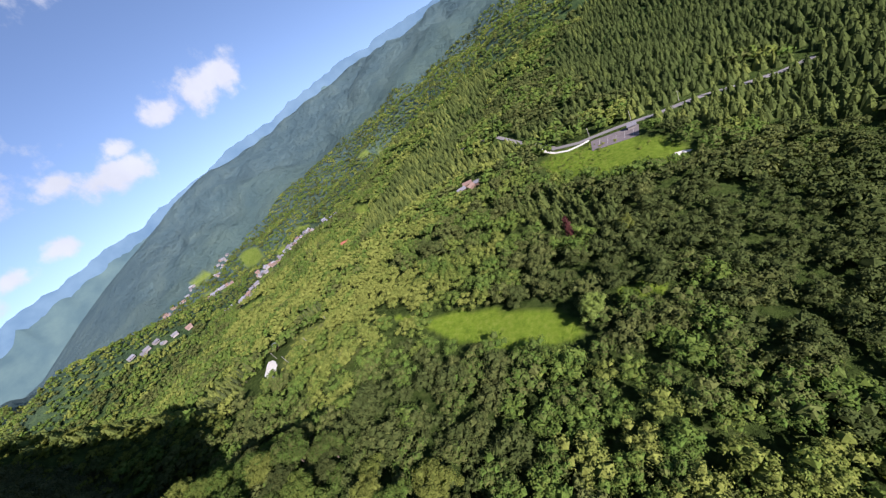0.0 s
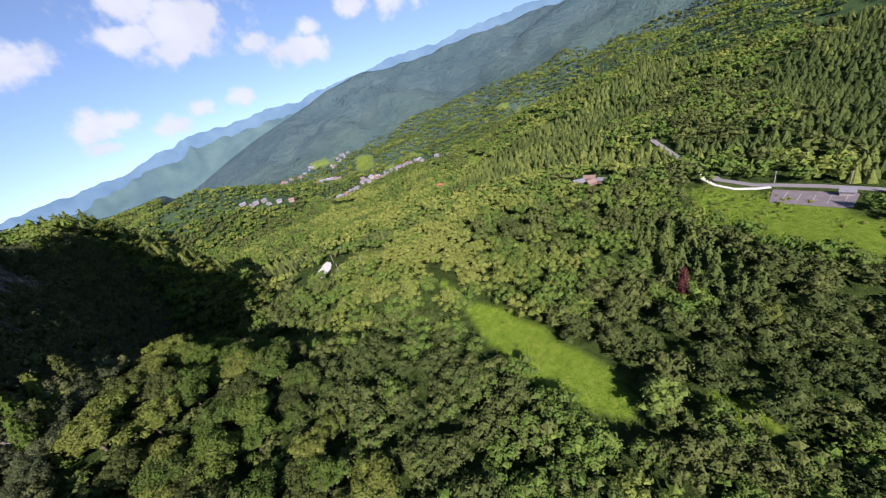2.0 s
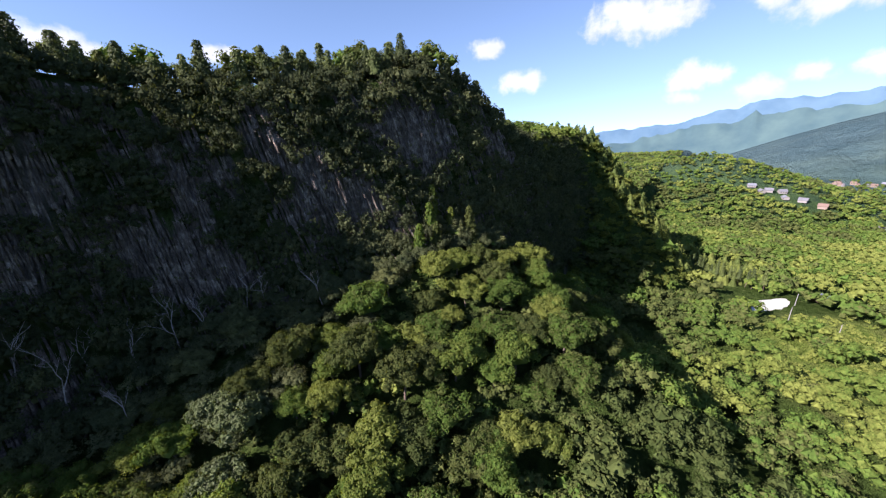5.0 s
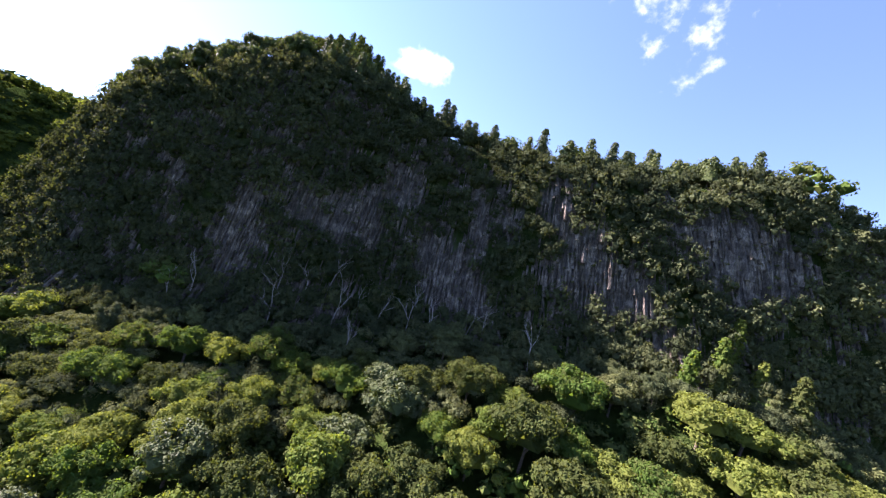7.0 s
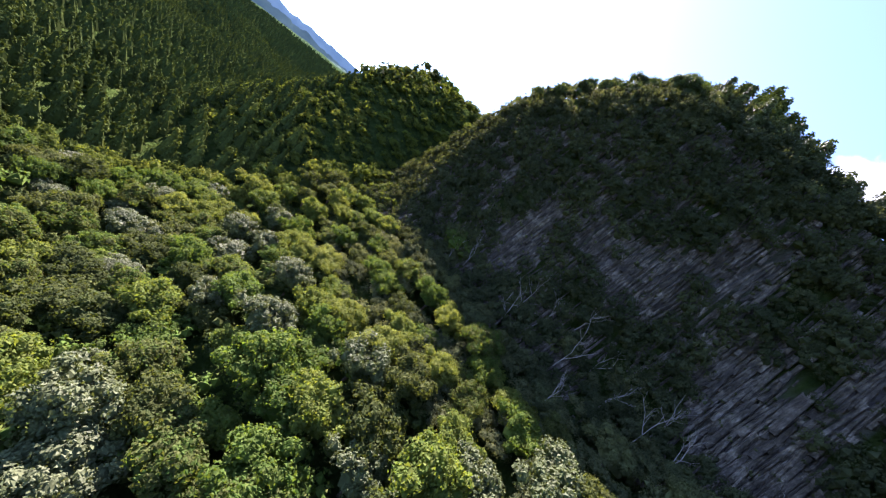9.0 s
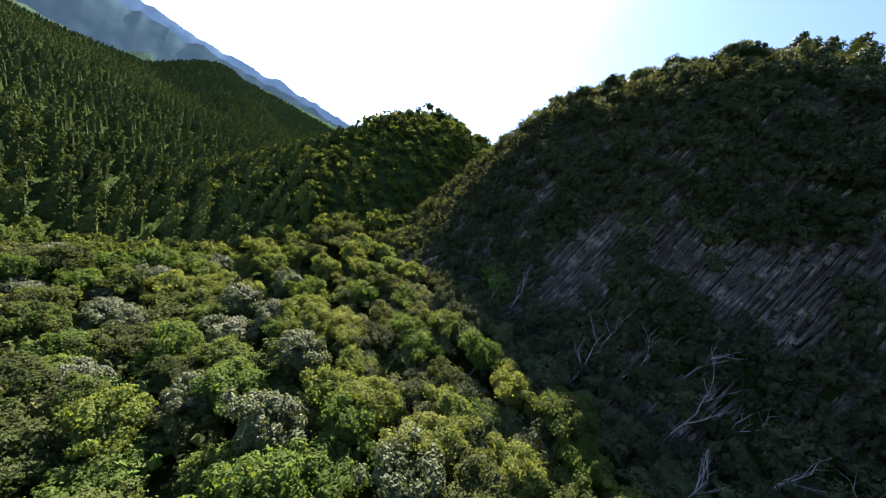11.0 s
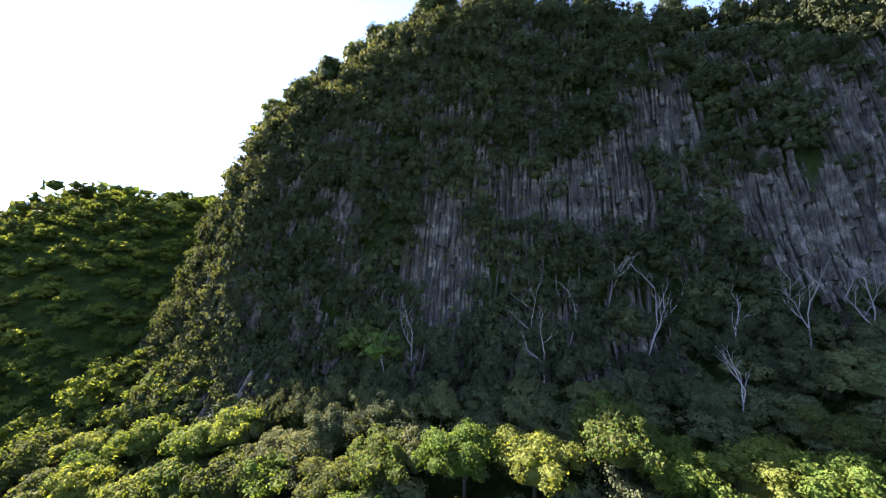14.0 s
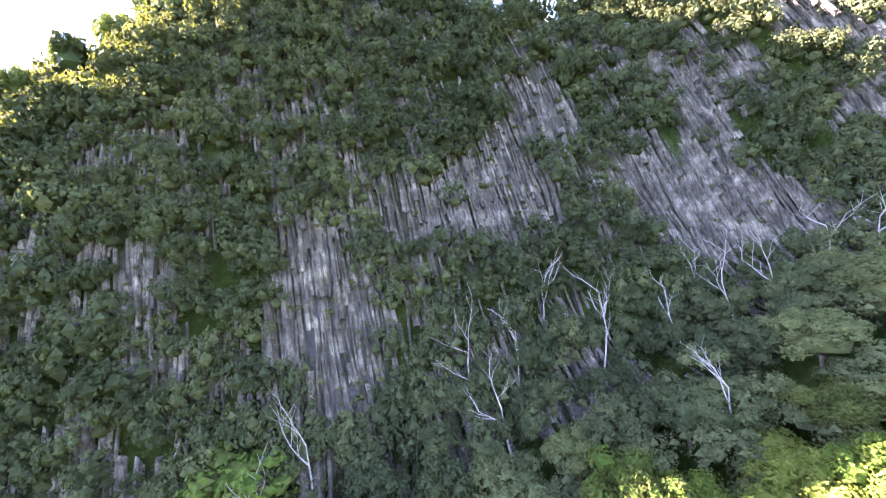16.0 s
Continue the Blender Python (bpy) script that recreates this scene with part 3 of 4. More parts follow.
def pine_tree(seed, material, label, group, leaves=1300, height=10.5, wide=2.0, bare=1.8):
    root = tree_root(label, "tree", group)
    v, f = pine_crown(seed, leaves, 0.72, height, wide, 7, 0.68, 0.48)
    child("trunk", limb_mesh("trunk", [((0, 0, -1.0), (0, 0, 3.0), 0.24, 0.2), ((0, 0, 3.0), (0, 0, height + bare - 1.8), 0.2, 0.05)], bark), root)
    child("crown", sheet("crown", v, f, material, smooth=False), root, bare)
    return root


def spread(x0, x1, y0, y1, gap, seed):
    rg = np.random.default_rng(seed)
    xs, ys = np.arange(x0, x1, gap), np.arange(y0, y1, gap)
    X, Y = np.meshgrid(xs, ys)
    X = X + (np.arange(len(ys)) % 2)[:, None] * gap / 2
    return (X + rg.uniform(-0.38, 0.38, X.shape) * gap).ravel(), (Y + rg.uniform(-0.38, 0.38, Y.shape) * gap).ravel()


def treeless(x, y):
    m, lo, cl = open_ground(x, y)
    out = (m > -0.06) | (lo > 0.02) | (near_road(x, y) < 7) | ((np.abs(x - 8) < 25) & (np.abs(y + 253) < 17))
    for f in FIELDS:
        out |= in_oval(x, y, *f) > -0.05
    for x0, y0, x1, y1 in STREETS:
        t = np.clip(((x - x0) * (x1 - x0) + (y - y0) * (y1 - y0)) / ((x1 - x0) ** 2 + (y1 - y0) ** 2), 0, 1)
        out |= (np.hypot(x - x0 - t * (x1 - x0), y - y0 - t * (y1 - y0)) < 24) & (fbm(x, y, 30, 2, 55) > -0.15)
    for hx, hy, hr in ((147, -244, 15), (300, -33, 28), (332, -63, 12), (255, -68, 14), (318, -18, 18)):
        out |= np.hypot(x - hx, y - hy) < hr
    return out | ((cl > 0.1) & (fbm(x, y, 16, 2, 51) > -0.02))


SLOPE = "trees on the slope below the cliff"
CREST = "trees along the crest of the cliff"
kinds = [broad_tree(s, leaf_broad, "broadleaf tree in full green leaf on the wooded slope", SLOPE, width=w) for s, w in ((1, 1.0), (2, 1.12), (3, 0.92), (4, 1.05))]
pales = [broad_tree(s, leaf_pale, "broadleaf tree with pale grey-green blossom on the wooded slope", SLOPE) for s in (11, 12)]
pines = [pine_tree(s, leaf_pine, "dark green conifer with drooping tiers on the cliff crest", CREST, height=h, wide=w) for s, h, w in ((21, 9.0, 3.3), (22, 10.5, 3.0), (23, 7.5, 3.5))]
firs = [broad_tree(s, leaf_deep, "dense dark green tree standing on the crest of the cliff", CREST, 2600, 0.8, 0.36) for s in (31, 32, 33)]
close_kinds = [broad_tree(s, leaf_broad, "broadleaf tree in full green leaf on the wooded slope", SLOPE, 5000, w, 0.32) for s, w in ((5, 1.0), (6, 1.1))]
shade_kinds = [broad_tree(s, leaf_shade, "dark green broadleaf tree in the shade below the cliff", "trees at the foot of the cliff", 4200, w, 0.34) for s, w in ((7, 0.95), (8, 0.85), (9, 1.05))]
placed = set()


def plant(root, x, y, size, turn, sink=0.6, squash=1.0):
    m = pose(x, y, land_at(x, y) - sink, rng.uniform(-4, 4), rng.uniform(-4, 4), turn) @ Matrix.Diagonal((size, size, size * squash, 1))
    made = root
    if root.name in placed:
        made = copy_thing(root, m)
    placed.add(root.name)
    made.matrix_basis = m
    return made


px, py = spread(-122, 150, 20, 122, 9.6, 3)
ok = (py < 123 + bend_at(px)) & (py > np.interp(px, (-122, -20, 40), (20, 28, 30)))
px, py = px[ok], py[ok]
for x, y in zip(px, py):
    size = rng.uniform(1.2, 1.75) if x > -20 else rng.uniform(1.1, 1.5)
    pale = rng.uniform() < 0.24 and x < 30 and y < 96
    pick = pales[rng.integers(2)] if pale else kinds[rng.integers(4)]
    if 84 < y < 124 and -60 < x < 56 and not pale:
        size = rng.uniform(1.15, 1.5)
        pick = close_kinds[rng.integers(2)]
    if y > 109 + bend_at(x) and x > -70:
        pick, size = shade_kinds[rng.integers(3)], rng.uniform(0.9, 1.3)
    plant(pick, x, y, size, rng.uniform(0, 360), 2.2, rng.uniform(0.8, 1.1))
px, py = spread(-100, 190, 150, 160, 6.8, 4)
py = py + bend_at(px)
for x, y in zip(px, py):
    conifer = fbm(np.array([x]), np.array([y]), 30, 2, 63)[0] > -0.22 and x > -38
    pick = pines[rng.integers(3)] if conifer else firs[rng.integers(3)]
    plant(pick, x, y, rng.uniform(0.85, 1.2), rng.uniform(0, 360), 1.2 if conifer else 3.4, 1.0 if conifer else rng.uniform(1.05, 1.45))

copper = pine_tree(71, leaf_red, "tall copper-red tree among green conifers", "", 900, 10.0, 2.6)
copper.matrix_basis = pose(26, -115, land_at(26, -115)) @ Matrix.Diagonal((1.5, 1.5, 1.7, 1))
ball = broad_tree(72, leaf_broad, "rounded dense green tree at the edge of the wood", "", 800, 1.0)
ball.matrix_basis = pose(-4, -113, land_at(-4, -113)) @ Matrix.Diagonal((1.2, 1.2, 1.4, 1))
lone = broad_tree(73, foliage("bright_leaves", [(0.0, (0.11, 0.17, 0.03)), (1.0, (0.14, 0.19, 0.04))], True), "bright yellow-green tree beside the meadow", "", 900, 1.0)
lone.matrix_basis = pose(9, -55, land_at(9, -55)) @ Matrix.Diagonal((1.6, 1.6, 1.5, 1))

# slim conifers on the spur below the cliff's end
SPUR = "slim conifers on the spur"
slim = [pine_tree(s, leaf_broad, "slim bright green conifer on the spur below the cliff", SPUR, 1500, 9.5, 2.3, 1.2) for s in (77, 78)]
for k, (x, y) in enumerate(((103, 92), (108, 96), (112, 90), (98, 86), (117, 84), (92, 90))):
    plant(slim[k % 2], x, y, rng.uniform(1.1, 1.5), rng.uniform(0, 360), 0.5)

# tall conifers with bare lower stems along the edge of the clearing
EDGE = "tall conifers at the edge of the clearing"
edge = [pine_tree(s, leaf_pine, "tall conifer with a bare lower stem beside the clearing", EDGE, 500, 10.0, 2.3, 5.5) for s in (75, 76)]
for k in range(22):
    t = (k + rng.uniform(-0.3, 0.3)) / 14
    x, y = (350 - 14 * t, 12 - 50 * t) if k < 14 else (290 - 3.4 * (k - 14), -84 - 1.6 * (k - 14))
    plant(edge[rng.integers(2)], x + rng.uniform(-1.5, 1.5), y, rng.uniform(0.85, 1.15), rng.uniform(0, 360), 0.3)

# the joined woods: full sprays near, plainer with distance
NEAR_B = [broad_crown(s, 210, 12, w, 1.0, 0.34, False) for s, w in ((41, 1.0), (42, 1.1), (43, 0.9))]
LOW_B = [broad_crown(s, 90, 8, 1.0, 1.0, 0.40, False, 0.72) for s in (48, 49)]
HILL_B = [broad_crown(s, 250, 12, w, 0.74, 0.34, False) for s, w in ((63, 1.0), (64, 1.1), (65, 0.9))]
FINE_B = [broad_crown(s, 1250, 20, w, 0.36, 0.30, False, 0.6) for s, w in ((66, 0.95), (67, 0.8), (68, 1.05))]
FILL_B = [broad_crown(s, 460, 16, w, 0.55, 0.32, False) for s, w in ((46, 1.0), (47, 1.1), (57, 0.9))]
NEAR_P = [pine_crown(s, 125, 1.5, 11.5, 3.9, 7, 0.8, 0.5) for s in (51, 52)]
MID_B = [broad_crown(s, 26, 5, w, 2.2, 0.46, False) for s, w in ((44, 1.0), (45, 1.1))]
MID_P = [pine_crown(s, 18, 2.0, 9.0, 4.0, 4, 0.88, 0.45) for s in (53, 54)]


def wood(name, label, x, y, z, shapes, material, seed, low=0.9, high=1.4, tint=0.0, mix=0.2):
    """One joined stand of trees."""
    rg = np.random.default_rng(seed)
    pick = rg.integers(0, len(shapes), len(x))
    vs, fs, ts, off = [], [], [], 0
    # the dip round (-90, -95) puts the dark of backlit crowns into the tint
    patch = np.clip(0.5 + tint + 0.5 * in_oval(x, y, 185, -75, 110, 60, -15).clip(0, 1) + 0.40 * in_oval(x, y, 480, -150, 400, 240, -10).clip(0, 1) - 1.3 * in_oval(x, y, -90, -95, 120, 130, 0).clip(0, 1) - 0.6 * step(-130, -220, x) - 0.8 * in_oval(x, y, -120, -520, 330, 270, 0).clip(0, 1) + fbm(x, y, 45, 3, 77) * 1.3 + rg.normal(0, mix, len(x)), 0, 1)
    for k, (v, f) in enumerate(shapes):
        s = np.where(pick == k)[0]
        if not len(s):
            continue
        a, size = rg.uniform(0, 2 * np.pi, len(s)), rg.uniform(low, high, len(s))
        c, sn = np.cos(a)[:, None], np.sin(a)[:, None]
        vx, vy = v[None, :, 0] * c - v[None, :, 1] * sn, v[None, :, 0] * sn + v[None, :, 1] * c
        q = np.stack([vx * size[:, None] + x[s, None], vy * size[:, None] + y[s, None], v[None, :, 2] * size[:, None] + z[s, None]], -1)
        vs.append(q.reshape(-1, 3))
        fs.append((f[None] + (np.arange(len(s)) * len(v))[:, None, None]).reshape(-1, 3) + off)
        ts.append(np.repeat(patch[s], len(v)))
        off += len(s) * len(v)
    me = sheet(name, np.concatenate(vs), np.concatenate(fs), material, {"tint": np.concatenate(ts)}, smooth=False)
    return tagged(new(name, me), label, "forest", kind="stuff")


def conifer_zone(x, y):
    near_red = in_oval(x, y, 40, -150, 70, 34, -35).clip(0, 1)
    by_sand = in_oval(x, y, 378, 8, 60, 50, -20).clip(0, 1)
    by_lot = in_oval(x, y, -85, -290, 100, 60, 0).clip(0, 1)
    far = step(200, 330, np.hypot(x, y))
    hill = in_oval(x, y, -226, 222, 100, 90, 0).clip(0, 1)
    return fbm(x, y, 150, 3, 81) * far - 0.25 * (1 - far) + 0.9 * near_red + 0.9 * by_sand + 0.9 * by_lot + 0.45 * step(-125, -190, x) + 0.9 * in_oval(x, y, -185, 60, 75, 80, 0).clip(0, 1) - 1.6 * hill - 0.15 * in_oval(x, y, 470, -190, 300, 190, -10).clip(0, 1) + 0.9 * in_oval(x, y, -110, -250, 100, 60, 0).clip(0, 1) + 0.7 * in_oval(x, y, -120, -520, 300, 240, 0).clip(0, 1) > 0.09


def by_path(x, y):
    return (x > -138) & (x <= -125) & (y > 10) & (y < 150)


def heroes_here(x, y):
    v = y - bend_at(x)
    return by_path(x, y) | ((x > -125) & (x < 153) & (y > np.interp(x, (-122, -20, 40), (17, 25, 27))) & (v < 126)) | ((x > -102) & (x < 192) & (v > 147) & (v < np.where(x < 10, 194, 163)))


def seen_side(x, y):
    az = np.degrees(np.arctan2(y - 20, x - 20))
    return ~((az > -168) & (az < -132)) | (np.hypot(x, y) < 150)


def woods_between(r0, r1, gap, seed, shapes_b, shapes_p, where):
    for conifers, g in ((False, gap), (True, gap * (0.62 if r0 == 270 else 0.74))):
        x, y = spread(-r1, r1, -r1, r1, g, seed + conifers)
        d = np.hypot(x - 20, y - 20)
        ok = (d >= r0) & (d < r1) & seen_side(x, y) & ~((y > 190 + 0.25 * np.abs(x)) & (x > -120))
        x, y = x[ok], y[ok]
        ok = ~((x > -215) & (x < -92) & (y > 112) & (y < 290)) & ~treeless(x, y) & ~heroes_here(x, y) & (conifer_zone(x, y) == conifers)
        x, y = x[ok], y[ok]
        sl = np.hypot(land(x + 2, y) - land(x - 2, y), land(x, y + 2) - land(x, y - 2)) / 4
        ok = sl < np.where(x < -96, 3.5, 1.5)
        x, y = x[ok], y[ok]
        if conifers:
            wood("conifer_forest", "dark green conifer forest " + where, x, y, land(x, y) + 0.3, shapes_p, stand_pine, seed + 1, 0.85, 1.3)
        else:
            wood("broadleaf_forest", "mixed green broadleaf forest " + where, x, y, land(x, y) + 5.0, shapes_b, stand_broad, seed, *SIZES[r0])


SIZES = {0: (1.2, 2.1), 175: (1.2, 2.1), 270: (1.35, 2.15)}
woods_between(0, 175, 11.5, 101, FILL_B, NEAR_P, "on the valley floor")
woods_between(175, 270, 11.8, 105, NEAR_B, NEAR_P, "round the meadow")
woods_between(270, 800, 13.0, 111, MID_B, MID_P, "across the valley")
sx, sy = spread(-420, 330, 0, 420, 6.5, 137)
sl = np.hypot(land(sx + 2, sy) - land(sx - 2, sy), land(sx, sy + 2) - land(sx, sy - 2)) / 4
ok = (sl > np.where((sx > -215) & (sy > 112) & (sy < 290), 0.1, 0.75)) & (sl < 3.5) & ((sx < -92) | ((sx > 200) & (sy < 190))) & (sy < 260 + 0.2 * np.abs(sx)) & ~treeless(sx, sy)
wood("steep_wood", "dense broadleaf wood on the steep hillsides", sx[ok], sy[ok], land(sx[ok], sy[ok]) + 2.4, HILL_B, flank_leaves, 138, 0.75, 1.15)
x, y = spread(-124, 152, 8, 127, 6.5, 131)
ok = (y < 127 + bend_at(x)) & ((y < 88) | (np.abs(x) > 62))
x, y = x[ok], y[ok]
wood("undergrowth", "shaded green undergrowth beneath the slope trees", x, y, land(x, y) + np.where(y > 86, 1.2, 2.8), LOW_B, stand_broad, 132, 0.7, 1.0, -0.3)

x, y = spread(-64, 64, 88, 118, 5.8, 133)
ok = y < 118 + bend_at(x)
x, y = x[ok], y[ok]
wood("understory", "shaded young trees beneath the slope trees", x, y, land(x, y) + 4.4, FINE_B, cliff_leaves, 134, 0.65, 1.05, -0.05, 0.3)
# the wooded shoulder above the cliff's edge
x, y = spread(-96, 10, 162, 192, 6.6, 6)
y = y + bend_at(x)
conifer = (fbm(x, y, 30, 2, 63) > -0.1) & (x > -38)
TALL_P = [pine_crown(s, 420, 0.95, h, 3.4, 7, 0.72, 0.5) for s, h in ((55, 11.0), (56, 9.0))]
wood("shoulder_conifers", "dark conifers on the shoulder above the cliff", x[conifer], y[conifer], land(x[conifer], y[conifer]) + 0.3, TALL_P, stand_pine, 135, 0.85, 1.2)
wood("shoulder_wood", "dense dark green wood on the shoulder above the cliff", x[~conifer], y[~conifer], land(x[~conifer], y[~conifer]) + 3.6, FILL_B, stand_broad, 136, 0.8, 1.15, -0.2)
CONE = [pine_crown(s, 3, 2.4, h, 3.8, 3, 0.95) for s, h in ((58, 10), (59, 12), (60, 8.5))]
x, y = spread(-1500, -200, -420, 900, 9.0, 175)
d = np.hypot(x, y)
ok = (d > 780) & (d < 1450) & (np.degrees(np.arctan2(y, x)) % 360 < 200) & (np.degrees(np.arctan2(y, x)) % 360 > 140)
wood("conifer_forest", "dark conifer forest on the far hillside", x[ok], y[ok], land(x[ok], y[ok]) - 0.5, CONE, stand_pine, 176, 0.8, 1.4)
FAR_B = [broad_crown(s, 9, 4, 1.1, 3.2, 0.5, False) for s in (61, 62)]
x, y = spread(-700, 1500, -1500, 330, 15.0, 177)
d, az = np.hypot(x, y), np.degrees(np.arctan2(y, x))
ok = (d > 800) & (d < 1450) & (az > -112) & (az < 16) & ~treeless(x, y) & (fbm(x, y, 90, 3, 58) > -0.34)
wood("broadleaf_forest", "mixed green forest on the far valley floor", x[ok], y[ok], land(x[ok], y[ok]) + 3.5, FAR_B, stand_broad, 178, 1.1, 1.9)
x, y = spread(-138, -125, 10, 150, 8.2, 171)
ok = by_path(x, y)
wood("flank_wood", "broadleaf trees in full leaf on the flank below the saddle", x[ok], y[ok], land(x[ok], y[ok]) + 5.0, FILL_B, flank_leaves, 172, 0.9, 1.5)
bx, by = spread(150, 310, -100, 0, 4.6, 161)
ok = (open_ground(bx, by)[2] > 0.0) & (np.random.default_rng(12).uniform(0, 1, len(bx)) > 0.45) & (np.hypot(bx - 300, by + 33) > 20)
wood("scrub_bushes", "pale yellow-green bushes scattered over the clearing", bx[ok], by[ok], land(bx[ok], by[ok]) + 0.6, MID_B, stand_broad, 162, 0.2, 0.55, 0.5)
fx, fy = spread(-60, 90, -265, -175, 6.0, 163)
ok = (open_ground(fx, fy)[1] > 0.0) & (fbm(fx, fy, 20, 2, 57) > 0.08)
wood("field_bushes", "low green bushes scattered over the lower field", fx[ok], fy[ok], land(fx[ok], fy[ok]) + 0.4, MID_B, stand_broad, 164, 0.15, 0.45, 0.3)

# ---- the cliff: leaning columns of basalt with shrubs on the ledges ----
FACE_Y = np.linspace(116, 152, 35)


def face_y(x, z):
    """Where the cliff's face stands at a height."""
    h = land(np.repeat(x[:, None], 35, 1), FACE_Y[None] + bend_at(x)[:, None])
    h = np.maximum.accumulate(h, axis=1)
    return np.array([np.interp(zz, row, FACE_Y) for zz, row in zip(z, h)]) + bend_at(x)


ring = np.linspace(0, 2 * np.pi, 6, endpoint=False)


def prism(seed):
    rg = np.random.default_rng(seed)
    r = 0.5 * rg.uniform(0.6, 1.3, 6)
    low = np.stack([np.cos(ring) * r, np.sin(ring) * r, np.zeros(6)], 1)
    high = low * (0.97, 0.97, 1) * rg.uniform(0.88, 1.1, (6, 1)) + np.stack([np.zeros(6), np.zeros(6), 1 + rg.uniform(-0.09, 0.05, 6)], 1)
    i = np.arange(6)
    j = (i + 1) % 6
    f = np.concatenate([np.stack([i, j, 6 + j], 1), np.stack([i, 6 + j, 6 + i], 1), [[6, 7, 8], [6, 8, 9], [6, 9, 10], [6, 10, 11], [0, 2, 1], [0, 3, 2], [0, 4, 3], [0, 5, 4]]])
    return np.concatenate([low, high]), f


PRISMS = [prism(k) for k in range(8)]
rows = []
rg = np.random.default_rng(17)
for x in np.arange(-112, 212, 0.5):
    z = float(foot_at(x)) - rg.uniform(0, 4)
    end = np.interp(x, CREST_X, CREST_Z) - 5
    while z < end:
        tall = rg.choice([rg.uniform(1.2, 3.5), rg.uniform(3.5, 8), rg.uniform(6, 15)])
        ledge = 2.4 * fbm(np.array([x]), np.array([z * 0.35]), 5, 3, 95)[0] + rg.choice([0, 0, 0.5])
        rows.append((x + rg.uniform(-0.2, 0.2), z, min(tall, end - z + 3), rg.choice([rg.uniform(0.35, 0.6), rg.uniform(0.5, 0.95), rg.uniform(0.8, 1.5)]), rg.uniform(-0.3, 0.5) + ledge))
        z += tall * 0.86
rows = np.array(rows)
rows = rows[overgrown(rows[:, 0], rows[:, 1] + rows[:, 2] * 0.5) < 0.95]
fan = 0.10 * (rows[:, 0] - 10) / 100 + np.random.default_rng(19).normal(0, 0.045, len(rows))
y0, y1 = face_y(rows[:, 0], rows[:, 1]), face_y(rows[:, 0] - fan * rows[:, 2], rows[:, 1] + rows[:, 2])
close = np.argsort(np.abs(rows[:, 0] - 0) + 0.4 * np.abs(rows[:, 1] + 20))[:300]
single = np.zeros(len(rows), bool)
single[close] = True
vs, fs, off, poses = [], [], 0, []
for k, (x, z, tall, wide, proud) in enumerate(rows):
    p, q = np.array([x, y0[k] - proud, z]), np.array([x - fan[k] * tall, y1[k] - proud * 0.6, z + tall])
    w = q - p
    a = unit(np.cross((0, 1, 0), w))
    b = unit(np.cross(w, a))
    m = np.array([a * wide, b * wide * 1.3, w]).T
    poses.append((m, p))
    if not single[k]:
        v, f = PRISMS[k % 8]
        vs.append(v @ m.T + p)
        fs.append(f + off)
        off += len(v)
cliff = tagged(new("cliff", sheet("cliff", np.concatenate(vs), np.concatenate(fs), rock, smooth=False)), "dark grey basalt cliff of leaning columns, overgrown on its ledges", "cliff", kind="structure")
prism_meshes = [sheet("column", v, f, rock, smooth=False) for v, f in PRISMS]
for k in close:
    ob = new("column", prism_meshes[k % 8])
    ob.parent = cliff
    m, p = poses[k]
    ob.matrix_basis = Matrix(((*m[0], p[0]), (*m[1], p[1]), (*m[2], p[2]), (0, 0, 0, 1)))

SHRUB = [tuple((v * (1, 1, 1.45), f)) for v, f in (broad_crown(s, 430, 11, w, 0.48, 0.38, False, 0.56) for s, w in ((81, 0.9), (82, 1.05), (83, 0.8)))]
PLAIN_SHRUB = [tuple((v * (1, 1, 1.45), f)) for v, f in (broad_crown(s, 190, 8, w, 0.72, 0.42, False, 0.58) for s, w in ((87, 0.9), (88, 1.05), (89, 0.8)))]
sx, sz = spread(-132, 275, -84, 46, 3.4, 141)
sx, sz = sx + np.random.default_rng(5).normal(0, 1.5, len(sx)), sz + np.random.default_rng(6).normal(0, 1.6, len(sz))
top, foot = np.interp(sx, CREST_X, CREST_Z), foot_at(sx)
ok = (sz > foot - 4) & (sz < top + 1) & (overgrown(sx, sz) > 0.46)
sx, sz = sx[ok], sz[ok]
by_flight = (sx > -66) & (sx < 62)
for group_x, shapes in ((by_flight, SHRUB), (~by_flight, PLAIN_SHRUB)):
    wood("cliff_shrubs", "dark green shrubs and small trees clinging to the cliff", sx[group_x], face_y(sx[group_x], sz[group_x]) - 1.0, sz[group_x] + 0.5, shapes, cliff_leaves, 142, 0.40, 1.05, -0.15)


TUFT = [broad_crown(s, 16, 3, 1.0, 2.4, 0.5, False) for s in (85, 86)]
tx, tz = spread(-70, 200, -50, 30, 1.9, 145)
tx, tz = tx + np.random.default_rng(8).normal(0, 0.9, len(tx)), tz + np.random.default_rng(9).normal(0, 0.9, len(tz))
over = overgrown(tx, tz)
ok = (over < 0.5) & (over + np.random.default_rng(10).uniform(0, 1, len(tx)) > 0.72) & (tz > foot_at(tx)) & (tz < np.interp(tx, CREST_X, CREST_Z) - 4)
wood("cliff_tufts", "small tufts of fern and grass in the cracks of the cliff", tx[ok], face_y(tx[ok], tz[ok]) - 0.8, tz[ok], TUFT, cliff_leaves, 146, 0.08, 0.24, 0.1)
TALL_B = [(v * (0.9, 0.9, 1.35), f) for v, f in FINE_B]
fx, fy = spread(-70, 130, 116, 130, 5.6, 151)
fy = fy + bend_at(fx)
